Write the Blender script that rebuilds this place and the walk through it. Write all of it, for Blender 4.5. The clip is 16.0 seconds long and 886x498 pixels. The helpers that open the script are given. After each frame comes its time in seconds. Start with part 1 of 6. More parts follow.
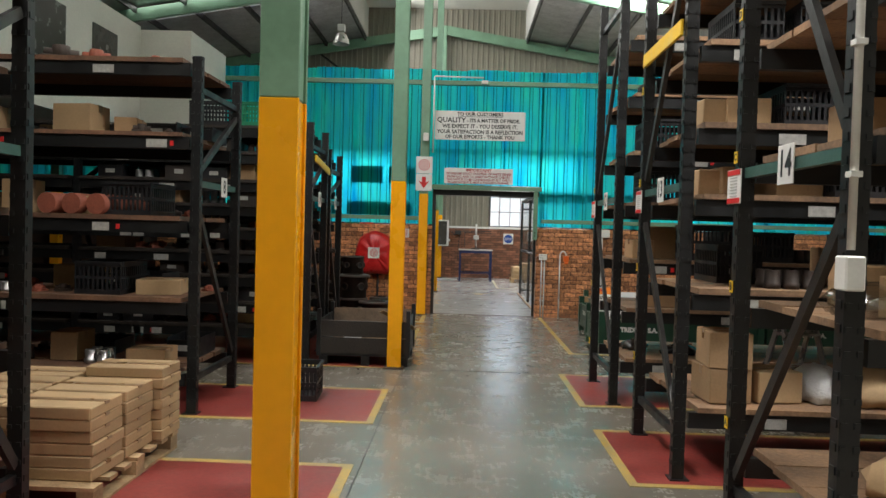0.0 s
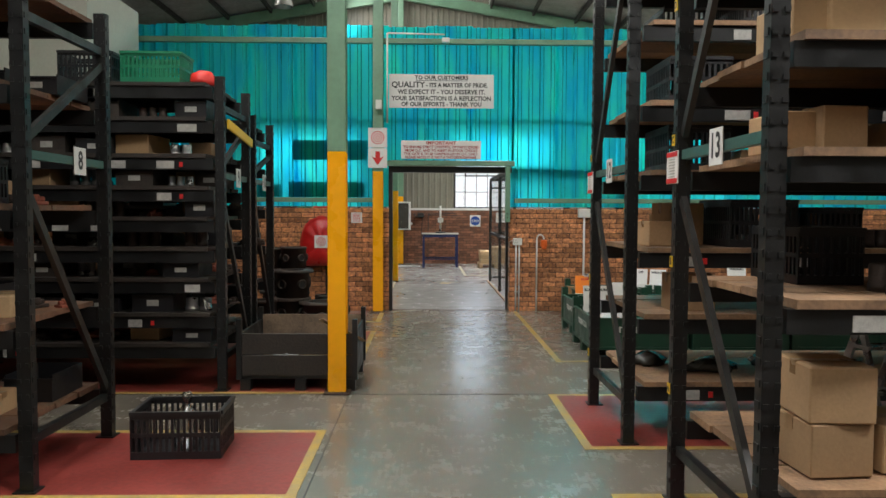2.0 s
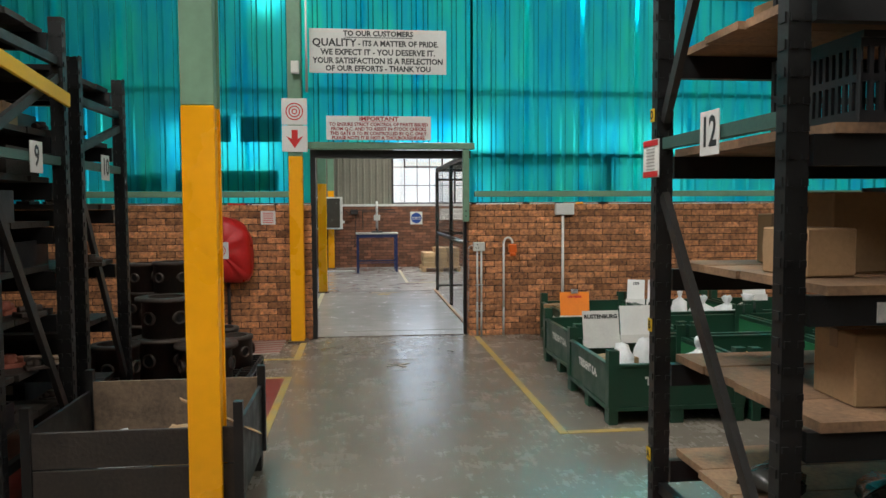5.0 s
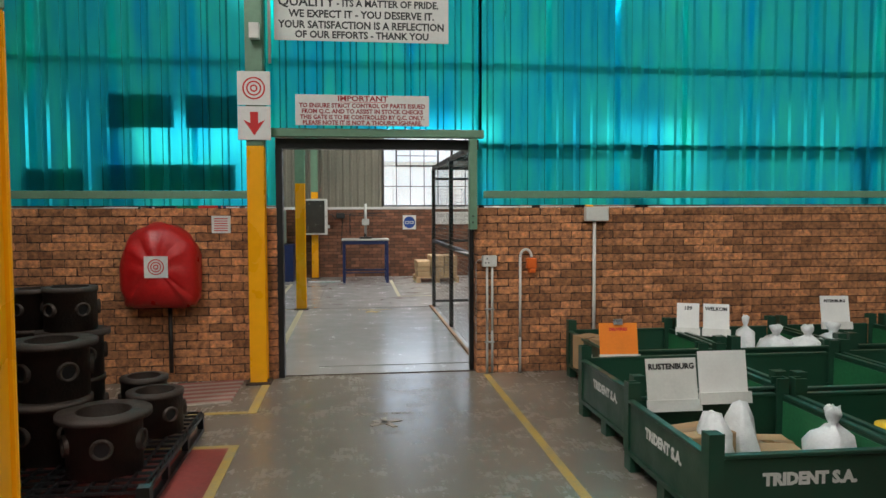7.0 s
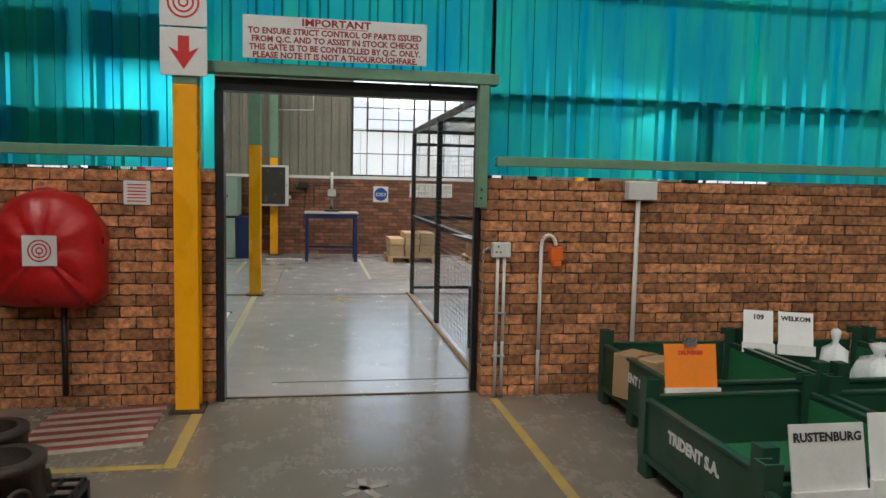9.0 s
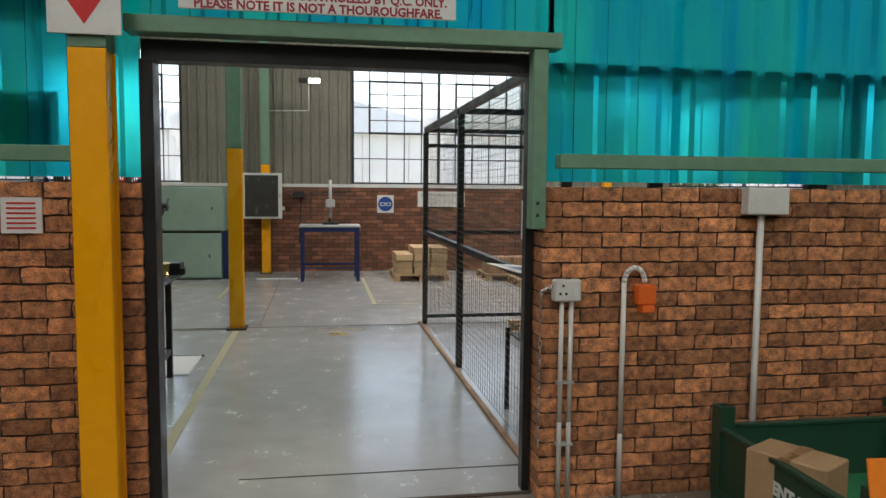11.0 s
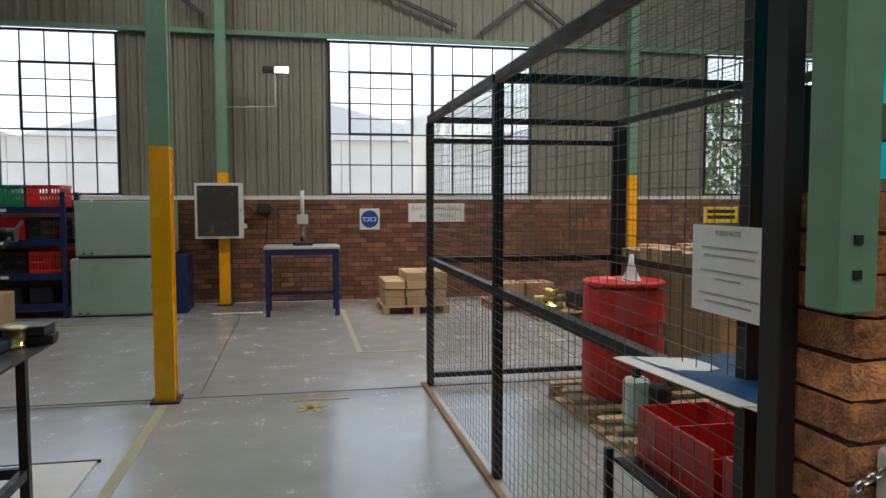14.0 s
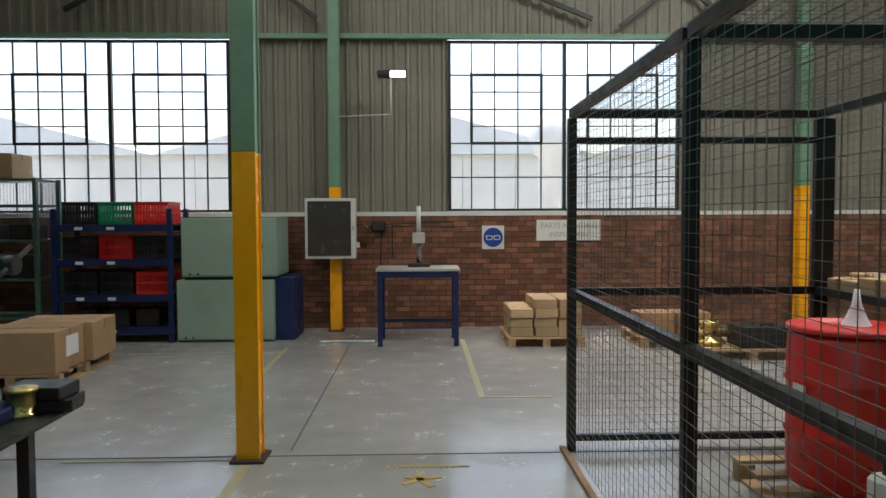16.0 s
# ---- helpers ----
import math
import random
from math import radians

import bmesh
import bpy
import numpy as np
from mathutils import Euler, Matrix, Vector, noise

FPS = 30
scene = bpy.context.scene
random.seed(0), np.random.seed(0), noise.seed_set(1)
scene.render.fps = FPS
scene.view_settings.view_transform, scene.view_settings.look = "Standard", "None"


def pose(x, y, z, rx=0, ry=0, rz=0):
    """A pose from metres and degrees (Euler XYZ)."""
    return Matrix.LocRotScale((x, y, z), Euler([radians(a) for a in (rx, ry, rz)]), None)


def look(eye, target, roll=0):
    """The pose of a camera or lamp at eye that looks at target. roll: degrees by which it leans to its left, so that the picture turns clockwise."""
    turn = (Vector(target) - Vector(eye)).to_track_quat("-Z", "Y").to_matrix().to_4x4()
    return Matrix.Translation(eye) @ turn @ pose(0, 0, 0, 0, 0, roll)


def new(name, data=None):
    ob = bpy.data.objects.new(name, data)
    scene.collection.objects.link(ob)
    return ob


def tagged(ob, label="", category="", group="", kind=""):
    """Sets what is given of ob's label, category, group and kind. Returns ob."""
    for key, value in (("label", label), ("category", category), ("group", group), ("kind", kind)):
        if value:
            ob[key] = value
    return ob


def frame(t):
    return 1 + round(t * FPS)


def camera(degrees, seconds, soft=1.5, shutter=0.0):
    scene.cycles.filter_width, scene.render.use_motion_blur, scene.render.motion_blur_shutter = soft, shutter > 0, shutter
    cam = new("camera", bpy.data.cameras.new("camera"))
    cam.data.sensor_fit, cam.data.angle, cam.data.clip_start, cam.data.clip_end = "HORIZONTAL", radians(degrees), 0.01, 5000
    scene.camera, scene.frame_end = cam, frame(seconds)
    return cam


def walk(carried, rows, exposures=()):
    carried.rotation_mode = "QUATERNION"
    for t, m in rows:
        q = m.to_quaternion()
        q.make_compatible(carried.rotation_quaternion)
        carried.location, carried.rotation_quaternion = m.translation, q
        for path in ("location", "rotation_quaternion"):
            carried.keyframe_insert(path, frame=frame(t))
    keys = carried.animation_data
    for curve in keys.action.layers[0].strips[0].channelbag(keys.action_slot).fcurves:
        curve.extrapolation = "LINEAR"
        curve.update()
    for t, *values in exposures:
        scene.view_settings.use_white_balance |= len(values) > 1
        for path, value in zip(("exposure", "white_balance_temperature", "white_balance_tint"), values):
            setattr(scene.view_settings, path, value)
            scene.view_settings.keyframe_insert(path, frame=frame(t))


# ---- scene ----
cam = camera(62.2, 16.0)
METRES, EYE, TILT, LEAN, TURN = 13.5, 1.53, 0.0, 0.0, 1.5
ROWS = [
    (0.0, 0.0, 0.0, 0.0, 0.04, -1.47, -1.57),
    (0.5, 0.0028, 0.0332, 0.0002, 0.36, -1.8, -1.5),
    (1.0, 0.0011, 0.0668, 0.0012, -0.88, -2.05, -0.43),
    (1.5, 0.0065, 0.0972, 0.0018, -2.87, -2.61, -0.23),
    (2.0, 0.007, 0.1331, 0.0009, -2.71, -2.83, -0.26),
    (2.5, 0.0057, 0.1639, 0.0015, -3.22, -3.15, 0.06),
    (3.0, 0.0106, 0.1981, 0.0033, -3.31, -3.27, 0.17),
    (3.5, 0.007, 0.2331, 0.0024, -4.14, -3.08, 0.26),
    (4.0, 0.0087, 0.2634, 0.0025, -6.4, -3.2, 0.57),
    (6.5, 0.0184, 0.4315, 0.0036, -8.23, -3.15, 0.18),
    (7.0, 0.0243, 0.4654, 0.0039, -8.41, -3.0, 0.18),
    (7.5, 0.0206, 0.5011, 0.002, -9.71, -3.15, 0.23),
    (8.0, 0.0202, 0.5299, 0.0011, -11.53, -4.94, 0.86),
    (8.5, 0.0274, 0.5641, 0.0016, -11.33, -4.95, -2.23),
    (9.0, 0.0254, 0.5974, 0.0028, -11.19, -5.11, -1.27),
    (9.5, 0.0297, 0.6285, 0.0033, -11.3, -5.16, -0.72),
    (10.0, 0.0321, 0.6616, 0.0045, -10.53, -4.92, -0.69),
    (12.5, 0.0441, 0.8118, 0.0041, -11.77, -4.34, -0.18),
    (13.0, 0.0412, 0.8435, 0.0033, -11.72, -4.15, -0.17),
    (13.5, 0.0427, 0.8698, 0.0034, -12.99, -4.36, 0.23),
    (14.0, 0.0507, 0.8989, 0.0047, -12.62, -3.76, 0.05),
    (14.5, 0.0482, 0.9259, 0.0049, -12.43, -3.61, 0.07),
    (15.0, 0.0521, 0.9483, 0.0053, -11.03, -3.54, 1.06),
    (15.5, 0.0612, 0.9716, 0.0052, -6.9, -2.15, 0.02),
    (16.0, 0.0596, 0.9918, 0.0045, -3.2, -2.46, 0.26),
]
walk(cam, [(t, pose(0, 0, EYE, TILT, LEAN, TURN) @ pose(METRES * x, METRES * y, METRES * z, 90 + pitch, roll, yaw)) for t, x, y, z, yaw, pitch, roll in ROWS],
     [(0.0, 2.46), (4.0, 2.45), (7.0, 2.3), (10.0, 2.15), (12.5, 1.88), (16.0, 1.78)])

# ---------- world, sun, skylight lamps ----------
world = bpy.data.worlds.new("world")
scene.world = world
world.use_nodes = True
wn = world.node_tree
sky = wn.nodes.new("ShaderNodeTexSky")
sky.sky_type, sky.sun_disc = "NISHITA", False
sky.sun_elevation, sky.sun_rotation = radians(72), radians(0)
sky.air_density, sky.dust_density, sky.ozone_density = 1.0, 5.0, 0.6
wn.links.new(sky.outputs[0], wn.nodes["Background"].inputs[0])
wn.nodes["Background"].inputs[1].default_value = 0.15

sun = new("sun", bpy.data.lights.new("sun", "SUN"))
sun.data.energy, sun.data.angle, sun.data.color = 1.5, radians(50), (1.0, 0.98, 0.95)
sun.matrix_world = look((0, 13, 40), (0, 0, 0))

RIDGE_X, RIDGE_Z, SLOPE = -0.7, 8.15, 0.165


def roof_z(x):
    return RIDGE_Z - SLOPE * abs(x - RIDGE_X)


SKYLIGHTS = [(-6.2, 2.5), (-6.2, 8.5), (5.2, 2.5), (5.2, 8.5), (-6.2, 18.5), (5.2, 18.5)]
for sx, sy in SKYLIGHTS:
    lamp = new("skylight_lamp", bpy.data.lights.new("skylight_lamp", "AREA"))
    lamp.data.shape, lamp.data.size, lamp.data.size_y = "RECTANGLE", 4.6, 0.9
    lamp.data.energy, lamp.data.color = ((180 if sx > 0 else 10) if sy > 13 else 8 if sx < 0 else 140 if sy < 5 else 25), (1.0, 0.98, 0.95)
    tilt = math.degrees(math.atan(SLOPE)) * (1 if sx > RIDGE_X else -1)
    lamp.matrix_world = pose(sx, sy, roof_z(sx) - 0.05, 0, tilt, 0)

# daylight falling through the west glazing of the ridge monitor
for ya, yb, watts in ((-3.8, 10.6, 235), (13.8, 23.4, 75)):
    lamp = new("ridge_daylight", bpy.data.lights.new("ridge_daylight", "AREA"))
    lamp.data.shape, lamp.data.size, lamp.data.size_y = "RECTANGLE", 2.0, yb - ya
    lamp.data.energy, lamp.data.color = watts, (1.0, 0.985, 0.96)
    lamp.matrix_world = pose(RIDGE_X - 1.5, (ya + yb) / 2, roof_z(RIDGE_X + 2.6) + 0.3, 0, -64, 0)

# ---------- materials ----------


def material(name, color, rough=0.6, metal=0.0, var=0.25, scale=6.0, fine=60.0, bump=0.15, rand=0.0, stain=None, spec=0.5, island=False, coat=0.0, rvar=0.12):
    m = bpy.data.materials.new(name)
    m.use_nodes = True
    nt = m.node_tree
    n, l = nt.nodes, nt.links
    b = n["Principled BSDF"]
    geo = n.new("ShaderNodeNewGeometry")
    big, small = n.new("ShaderNodeTexNoise"), n.new("ShaderNodeTexNoise")
    big.inputs["Scale"].default_value, small.inputs["Scale"].default_value = scale, fine
    big.inputs["Detail"].default_value, small.inputs["Detail"].default_value = 5, 4
    l.new(geo.outputs["Position"], big.inputs["Vector"])
    l.new(geo.outputs["Position"], small.inputs["Vector"])
    ramp = n.new("ShaderNodeValToRGB")
    dark = stain or tuple(c * (1 - var) for c in color)
    light = tuple(min(1, c * (1 + var * 0.6)) for c in color)
    ramp.color_ramp.elements[0].position, ramp.color_ramp.elements[1].position = 0.3, 0.68
    ramp.color_ramp.elements[0].color, ramp.color_ramp.elements[1].color = (*dark, 1), (*light, 1)
    mix = n.new("ShaderNodeMath")
    mix.operation = "MULTIPLY_ADD"
    mix.inputs[1].default_value = 0.35
    l.new(small.outputs["Fac"], mix.inputs[0])
    scl = n.new("ShaderNodeMath")
    scl.operation = "MULTIPLY"
    scl.inputs[1].default_value = 0.65
    l.new(big.outputs["Fac"], scl.inputs[0])
    l.new(scl.outputs[0], mix.inputs[2])
    l.new(mix.outputs[0], ramp.inputs["Fac"])
    out = ramp.outputs["Color"]
    if rand or island:
        hsv = n.new("ShaderNodeHueSaturation")
        mr = n.new("ShaderNodeMapRange")
        mr.inputs["To Min"].default_value, mr.inputs["To Max"].default_value = 1 - rand, 1 + rand
        if island:
            l.new(geo.outputs["Random Per Island"], mr.inputs["Value"])
        else:
            info = n.new("ShaderNodeObjectInfo")
            l.new(info.outputs["Random"], mr.inputs["Value"])
        l.new(mr.outputs[0], hsv.inputs["Value"])
        l.new(out, hsv.inputs["Color"])
        out = hsv.outputs["Color"]
    l.new(out, b.inputs["Base Color"])
    rr = n.new("ShaderNodeMapRange")
    rr.inputs["From Min"].default_value, rr.inputs["From Max"].default_value = 0.3, 0.7
    rr.inputs["To Min"].default_value, rr.inputs["To Max"].default_value = max(0.03, rough - rvar), min(1, rough + rvar)
    l.new(big.outputs["Fac"], rr.inputs["Value"])
    l.new(rr.outputs[0], b.inputs["Roughness"])
    b.inputs["Metallic"].default_value = metal
    b.inputs["Specular IOR Level"].default_value = spec
    b.inputs["Coat Weight"].default_value = coat
    if bump:
        bp = n.new("ShaderNodeBump")
        bp.inputs["Strength"].default_value, bp.inputs["Distance"].default_value = bump, 0.01
        l.new(small.outputs["Fac"], bp.inputs["Height"])
        l.new(bp.outputs[0], b.inputs["Normal"])
    return m


def concrete(name, color, rough):
    """Power-floated slab: cloudy patches, fine speckle, faint drag marks and uneven polish."""
    m = bpy.data.materials.new(name)
    m.use_nodes = True
    n, l = m.node_tree.nodes, m.node_tree.links
    b = n["Principled BSDF"]
    geo = n.new("ShaderNodeNewGeometry")

    def cloud(scale, detail, stretch=(1, 1, 1), rough_mix=0.55):
        mp = n.new("ShaderNodeMapping")
        mp.inputs["Scale"].default_value = stretch
        mp.inputs["Rotation"].default_value = (0, 0, 0.5 if stretch[0] != stretch[1] else 0)
        t = n.new("ShaderNodeTexNoise")
        t.inputs["Scale"].default_value, t.inputs["Detail"].default_value, t.inputs["Roughness"].default_value = scale, detail, rough_mix
        l.new(geo.outputs["Position"], mp.inputs["Vector"])
        l.new(mp.outputs[0], t.inputs["Vector"])
        return t.outputs["Fac"]

    def ranged(fac, a0, a1, b0, b1):
        r = n.new("ShaderNodeMapRange")
        for k, v in zip(("From Min", "From Max", "To Min", "To Max"), (a0, a1, b0, b1)):
            r.inputs[k].default_value = v
        l.new(fac, r.inputs["Value"])
        return r.outputs[0]

    def join(op, a, c):
        k = n.new("ShaderNodeMath")
        k.operation = op
        l.new(a, k.inputs[0])
        l.new(c, k.inputs[1])
        return k.outputs[0]

    patch, mid, speck = cloud(0.45, 5), cloud(3.5, 5), cloud(55, 3)
    drag = cloud(5, 5, (9, 0.7, 1), 0.6)
    val = join("MULTIPLY", ranged(patch, 0.2, 0.8, 0.82, 1.18), ranged(mid, 0.2, 0.8, 0.88, 1.12))
    val = join("MULTIPLY", val, ranged(speck, 0.2, 0.8, 0.96, 1.04))
    hsv = n.new("ShaderNodeHueSaturation")
    hsv.inputs["Color"].default_value = (*color, 1)
    l.new(val, hsv.inputs["Value"])
    l.new(hsv.outputs[0], b.inputs["Base Color"])
    gloss = join("ADD", ranged(mid, 0.2, 0.8, rough - 0.07, rough + 0.1), ranged(cloud(18, 5, rough_mix=0.7), 0.25, 0.75, -0.03, 0.07))
    l.new(join("ADD", gloss, ranged(drag, 0.25, 0.8, -0.02, 0.05)), b.inputs["Roughness"])
    return m


CONCRETE = concrete("polished_concrete", (0.195, 0.17, 0.138), 0.2)
CONCRETE_B = concrete("pale_concrete", (0.33, 0.323, 0.31), 0.17)
RED_FLOOR = material("red_floor_paint", (0.25, 0.04, 0.032), 0.45, var=0.5, scale=2.0, fine=30, bump=0.05)
YELLOW_LINE = material("worn_yellow_line", (0.45, 0.29, 0.05), 0.5, var=0.4, scale=5, fine=40, bump=0.05, stain=(0.3, 0.24, 0.12))
YELLOW = material("yellow_column_paint", (0.95, 0.41, 0.004), 0.3, var=0.1, scale=2, fine=18, bump=0.02)
FADED_LINE = material("faded_yellow_line", (0.38, 0.34, 0.2), 0.5, var=0.25, scale=6, fine=40, bump=0.03)
TAG = material("grubby_label", (0.42, 0.41, 0.38), 0.7, var=0.3, scale=30, fine=160, bump=0.02)
GREEN = material("sage_green_paint", (0.16, 0.29, 0.19), 0.42, var=0.2, scale=3, fine=25, bump=0.05)
BRICK = material("face_brick", (0.52, 0.22, 0.09), 0.85, var=0.75, scale=24, fine=130, bump=1.0, rand=0.42, stain=(0.12, 0.055, 0.035))
BRICK_FAR = material("red_brown_brick", (0.22, 0.09, 0.05), 0.85, var=0.5, scale=6, fine=55, bump=0.5, rand=0.4, island=True, stain=(0.11, 0.055, 0.035))
MORTAR = material("mortar", (0.06, 0.036, 0.024), 0.95, var=0.3, scale=8, fine=90, bump=0.4)
GREY_SHEET = material("grey_steel_sheet", (0.215, 0.2, 0.155), 0.55, var=0.25, scale=1.2, fine=20, bump=0.05)
FOIL = material("foil_insulation", (0.5, 0.5, 0.5), 0.4, metal=0.7, var=0.4, scale=3, fine=14, bump=0.9)
BLACK = material("black_painted_steel", (0.010, 0.0105, 0.011), 0.42, var=0.4, scale=8, fine=70, bump=0.08)
CHARCOAL = material("dark_steel_frame", (0.02, 0.019, 0.018), 0.45, var=0.4, scale=8, fine=70, bump=0.08)
DARK_GREEN_BAR = material("dark_green_bar", (0.05, 0.11, 0.09), 0.4, var=0.3, scale=8, fine=60, bump=0.06)
WOOD = material("worn_shelf_plank", (0.4, 0.22, 0.11), 0.7, var=0.5, scale=5, fine=45, bump=0.25, rand=0.25, stain=(0.2, 0.12, 0.07))
WOOD_BROWN = material("red_brown_plank", (0.2, 0.1, 0.055), 0.7, var=0.45, scale=5, fine=45, bump=0.25, rand=0.3, stain=(0.08, 0.045, 0.03))
WOOD_WORN = material("grey_brown_plank", (0.29, 0.17, 0.092), 0.7, var=0.5, scale=4, fine=45, bump=0.25, rand=0.3, stain=(0.12, 0.075, 0.048))
WOOD_DIRTY = material("dirty_plank", (0.17, 0.115, 0.075), 0.75, var=0.45, scale=5, fine=45, bump=0.25, rand=0.25, stain=(0.07, 0.05, 0.035))
CRATE_WOOD = material("orange_crate_timber", (0.58, 0.31, 0.13), 0.75, var=0.35, scale=6, fine=50, bump=0.25, rand=0.2)
PALLET_WOOD = material("pallet_wood", (0.42, 0.28, 0.15), 0.8, var=0.4, scale=6, fine=50, bump=0.3, rand=0.2)
CARDBOARD = material("cardboard", (0.4, 0.25, 0.13), 0.8, var=0.2, scale=5, fine=60, bump=0.1, rand=0.2)
CARD_PALE = material("pale_cardboard", (0.43, 0.29, 0.155), 0.8, var=0.15, scale=5, fine=60, bump=0.1, rand=0.15)
TAPE = material("brown_tape", (0.26, 0.15, 0.07), 0.35, var=0.15, bump=0.03)
BIN_GREEN = material("dark_green_bin_paint", (0.008, 0.05, 0.028), 0.4, var=0.3, scale=5, fine=50, bump=0.08, stain=(0.02, 0.05, 0.03))
BIN_INNER = material("bright_green_inner", (0.025, 0.16, 0.065), 0.5, var=0.35, scale=5, fine=50, bump=0.08)
STILLAGE_WOOD = material("blackened_board", (0.035, 0.026, 0.02), 0.65, var=0.5, scale=6, fine=50, bump=0.3, stain=(0.015, 0.013, 0.012))
PLASTIC_BLACK = material("black_plastic", (0.014, 0.014, 0.016), 0.45, var=0.3, bump=0.05)
PLASTIC_GREEN = material("green_plastic", (0.015, 0.22, 0.11), 0.4, var=0.2, bump=0.03)
PLASTIC_RED = material("red_plastic", (0.66, 0.03, 0.022), 0.38, var=0.2, bump=0.03)
RED_COVER = material("red_vinyl_cover", (0.5, 0.012, 0.012), 0.38, var=0.25, scale=6, fine=30, bump=0.3)
WHITE = material("white_painted_board", (0.7, 0.69, 0.66), 0.5, var=0.12, scale=4, fine=40, bump=0.03)
OFFWHITE = material("off_white_plaster", (0.66, 0.66, 0.6), 0.8, var=0.12, scale=1.5, fine=30, bump=0.1)
PAPER = material("white_paper", (0.78, 0.77, 0.74), 0.7, var=0.08, bump=0.02)
POLY = material("white_plastic_bag", (0.75, 0.76, 0.76), 0.35, var=0.12, scale=12, fine=60, bump=0.5)
DARK_RED_INK = material("dark_red_ink", (0.3, 0.012, 0.02), 0.5, var=0.1, bump=0)
FADED_RED = material("faded_red_stripe", (0.25, 0.06, 0.05), 0.5, var=0.4, scale=8, fine=40, bump=0.04)
FADED_WHITE = material("faded_white_stripe", (0.36, 0.31, 0.26), 0.55, var=0.35, scale=8, fine=40, bump=0.04)
RED_INK = material("red_ink", (0.6, 0.02, 0.02), 0.5, var=0.1, bump=0)
BLACK_INK = material("black_ink", (0.02, 0.02, 0.02), 0.5, var=0.1, bump=0)
BLUE_INK = material("blue_sign_paint", (0.01, 0.06, 0.3), 0.45, var=0.1, bump=0)
ORANGE = material("orange_card", (0.85, 0.22, 0.01), 0.6, var=0.1, bump=0.02)
TAG_YELLOW = material("yellow_tag", (0.8, 0.5, 0.02), 0.5, var=0.1, bump=0.02)
LIGHT_GREY = material("light_grey_plastic", (0.66, 0.65, 0.61), 0.45, var=0.12, bump=0.03)
PIPE_GREY = material("conduit_grey", (0.42, 0.41, 0.38), 0.45, var=0.2, bump=0.04)
IRON = material("cast_iron", (0.04, 0.034, 0.03), 0.6, metal=0.4, var=0.45, scale=9, fine=60, bump=0.4, stain=(0.06, 0.035, 0.025))
RUST = material("rust_red_primer", (0.3, 0.085, 0.05), 0.7, var=0.35, scale=9, fine=50, bump=0.2)
STEEL = material("bare_steel", (0.42, 0.41, 0.4), 0.32, metal=0.9, var=0.25, bump=0.08, rand=0.25)
BRASS = material("brass", (0.62, 0.45, 0.16), 0.3, metal=0.9, var=0.2, bump=0.08)
BLUE = material("blue_painted_steel", (0.007, 0.018, 0.085), 0.42, var=0.3, scale=7, fine=50, bump=0.06)
CAB_GREEN = material("pale_green_enamel", (0.27, 0.37, 0.29), 0.42, var=0.15, scale=3, fine=30, bump=0.04)
SMOKED = material("smoked_door", (0.05, 0.048, 0.042), 0.2, var=0.2, bump=0.02)
ASPHALT = material("outdoor_ground", (0.4, 0.39, 0.37), 0.9, var=0.2, scale=0.6, fine=10, bump=0.1)
OUT_WALL = material("cream_sheet_cladding", (0.85, 0.83, 0.76), 0.6, var=0.15, scale=0.8, fine=12, bump=0.05)
OUT_ROOF = material("pale_roof_sheet", (0.82, 0.82, 0.8), 0.5, var=0.15, scale=0.8, fine=12, bump=0.05)
LEAF = material("leaves", (0.1, 0.16, 0.05), 0.6, var=0.4, scale=3, fine=20, bump=0.1, rand=0.4, island=True)

TURQ = bpy.data.materials.new("turquoise_fibreglass")
TURQ.use_nodes = True
tn = TURQ.node_tree
for node in list(tn.nodes):
    if node.type == "BSDF_PRINCIPLED":
        tn.nodes.remove(node)
tgeo = tn.nodes.new("ShaderNodeNewGeometry")
tnoise = tn.nodes.new("ShaderNodeTexNoise")
tnoise.inputs["Scale"].default_value, tnoise.inputs["Detail"].default_value = 1.6, 6
tmap = tn.nodes.new("ShaderNodeMapping")
tmap.inputs["Scale"].default_value = (2.2, 1, 0.55)
tn.links.new(tgeo.outputs["Position"], tmap.inputs["Vector"])
tn.links.new(tmap.outputs[0], tnoise.inputs["Vector"])
tramp = tn.nodes.new("ShaderNodeValToRGB")
tramp.color_ramp.elements[0].position, tramp.color_ramp.elements[1].position = 0.3, 0.7
tramp.color_ramp.elements[0].color = (0.01, 0.6, 0.97, 1)
tramp.color_ramp.elements[1].color = (0.045, 0.94, 0.82, 1)
tn.links.new(tnoise.outputs["Fac"], tramp.inputs["Fac"])
tl = tn.nodes.new("ShaderNodeBsdfTranslucent")
tr = tn.nodes.new("ShaderNodeBsdfRefraction")
tr.inputs["IOR"].default_value, tr.inputs["Roughness"].default_value = 1.25, 0.36
td = tn.nodes.new("ShaderNodeBsdfPrincipled")
td.inputs["Roughness"].default_value = 0.4
m1, m2 = tn.nodes.new("ShaderNodeMixShader"), tn.nodes.new("ShaderNodeMixShader")
m1.inputs[0].default_value, m2.inputs[0].default_value = 0.6, 0.04
for node, key in ((tl, "Color"), (tr, "Color"), (td, "Base Color")):
    tn.links.new(tramp.outputs["Color"], node.inputs[key])
tn.links.new(tl.outputs[0], m1.inputs[1])
tn.links.new(tr.outputs[0], m1.inputs[2])
tn.links.new(m1.outputs[0], m2.inputs[1])
tn.links.new(td.outputs[0], m2.inputs[2])
tn.links.new(m2.outputs[0], tn.nodes["Material Output"].inputs[0])


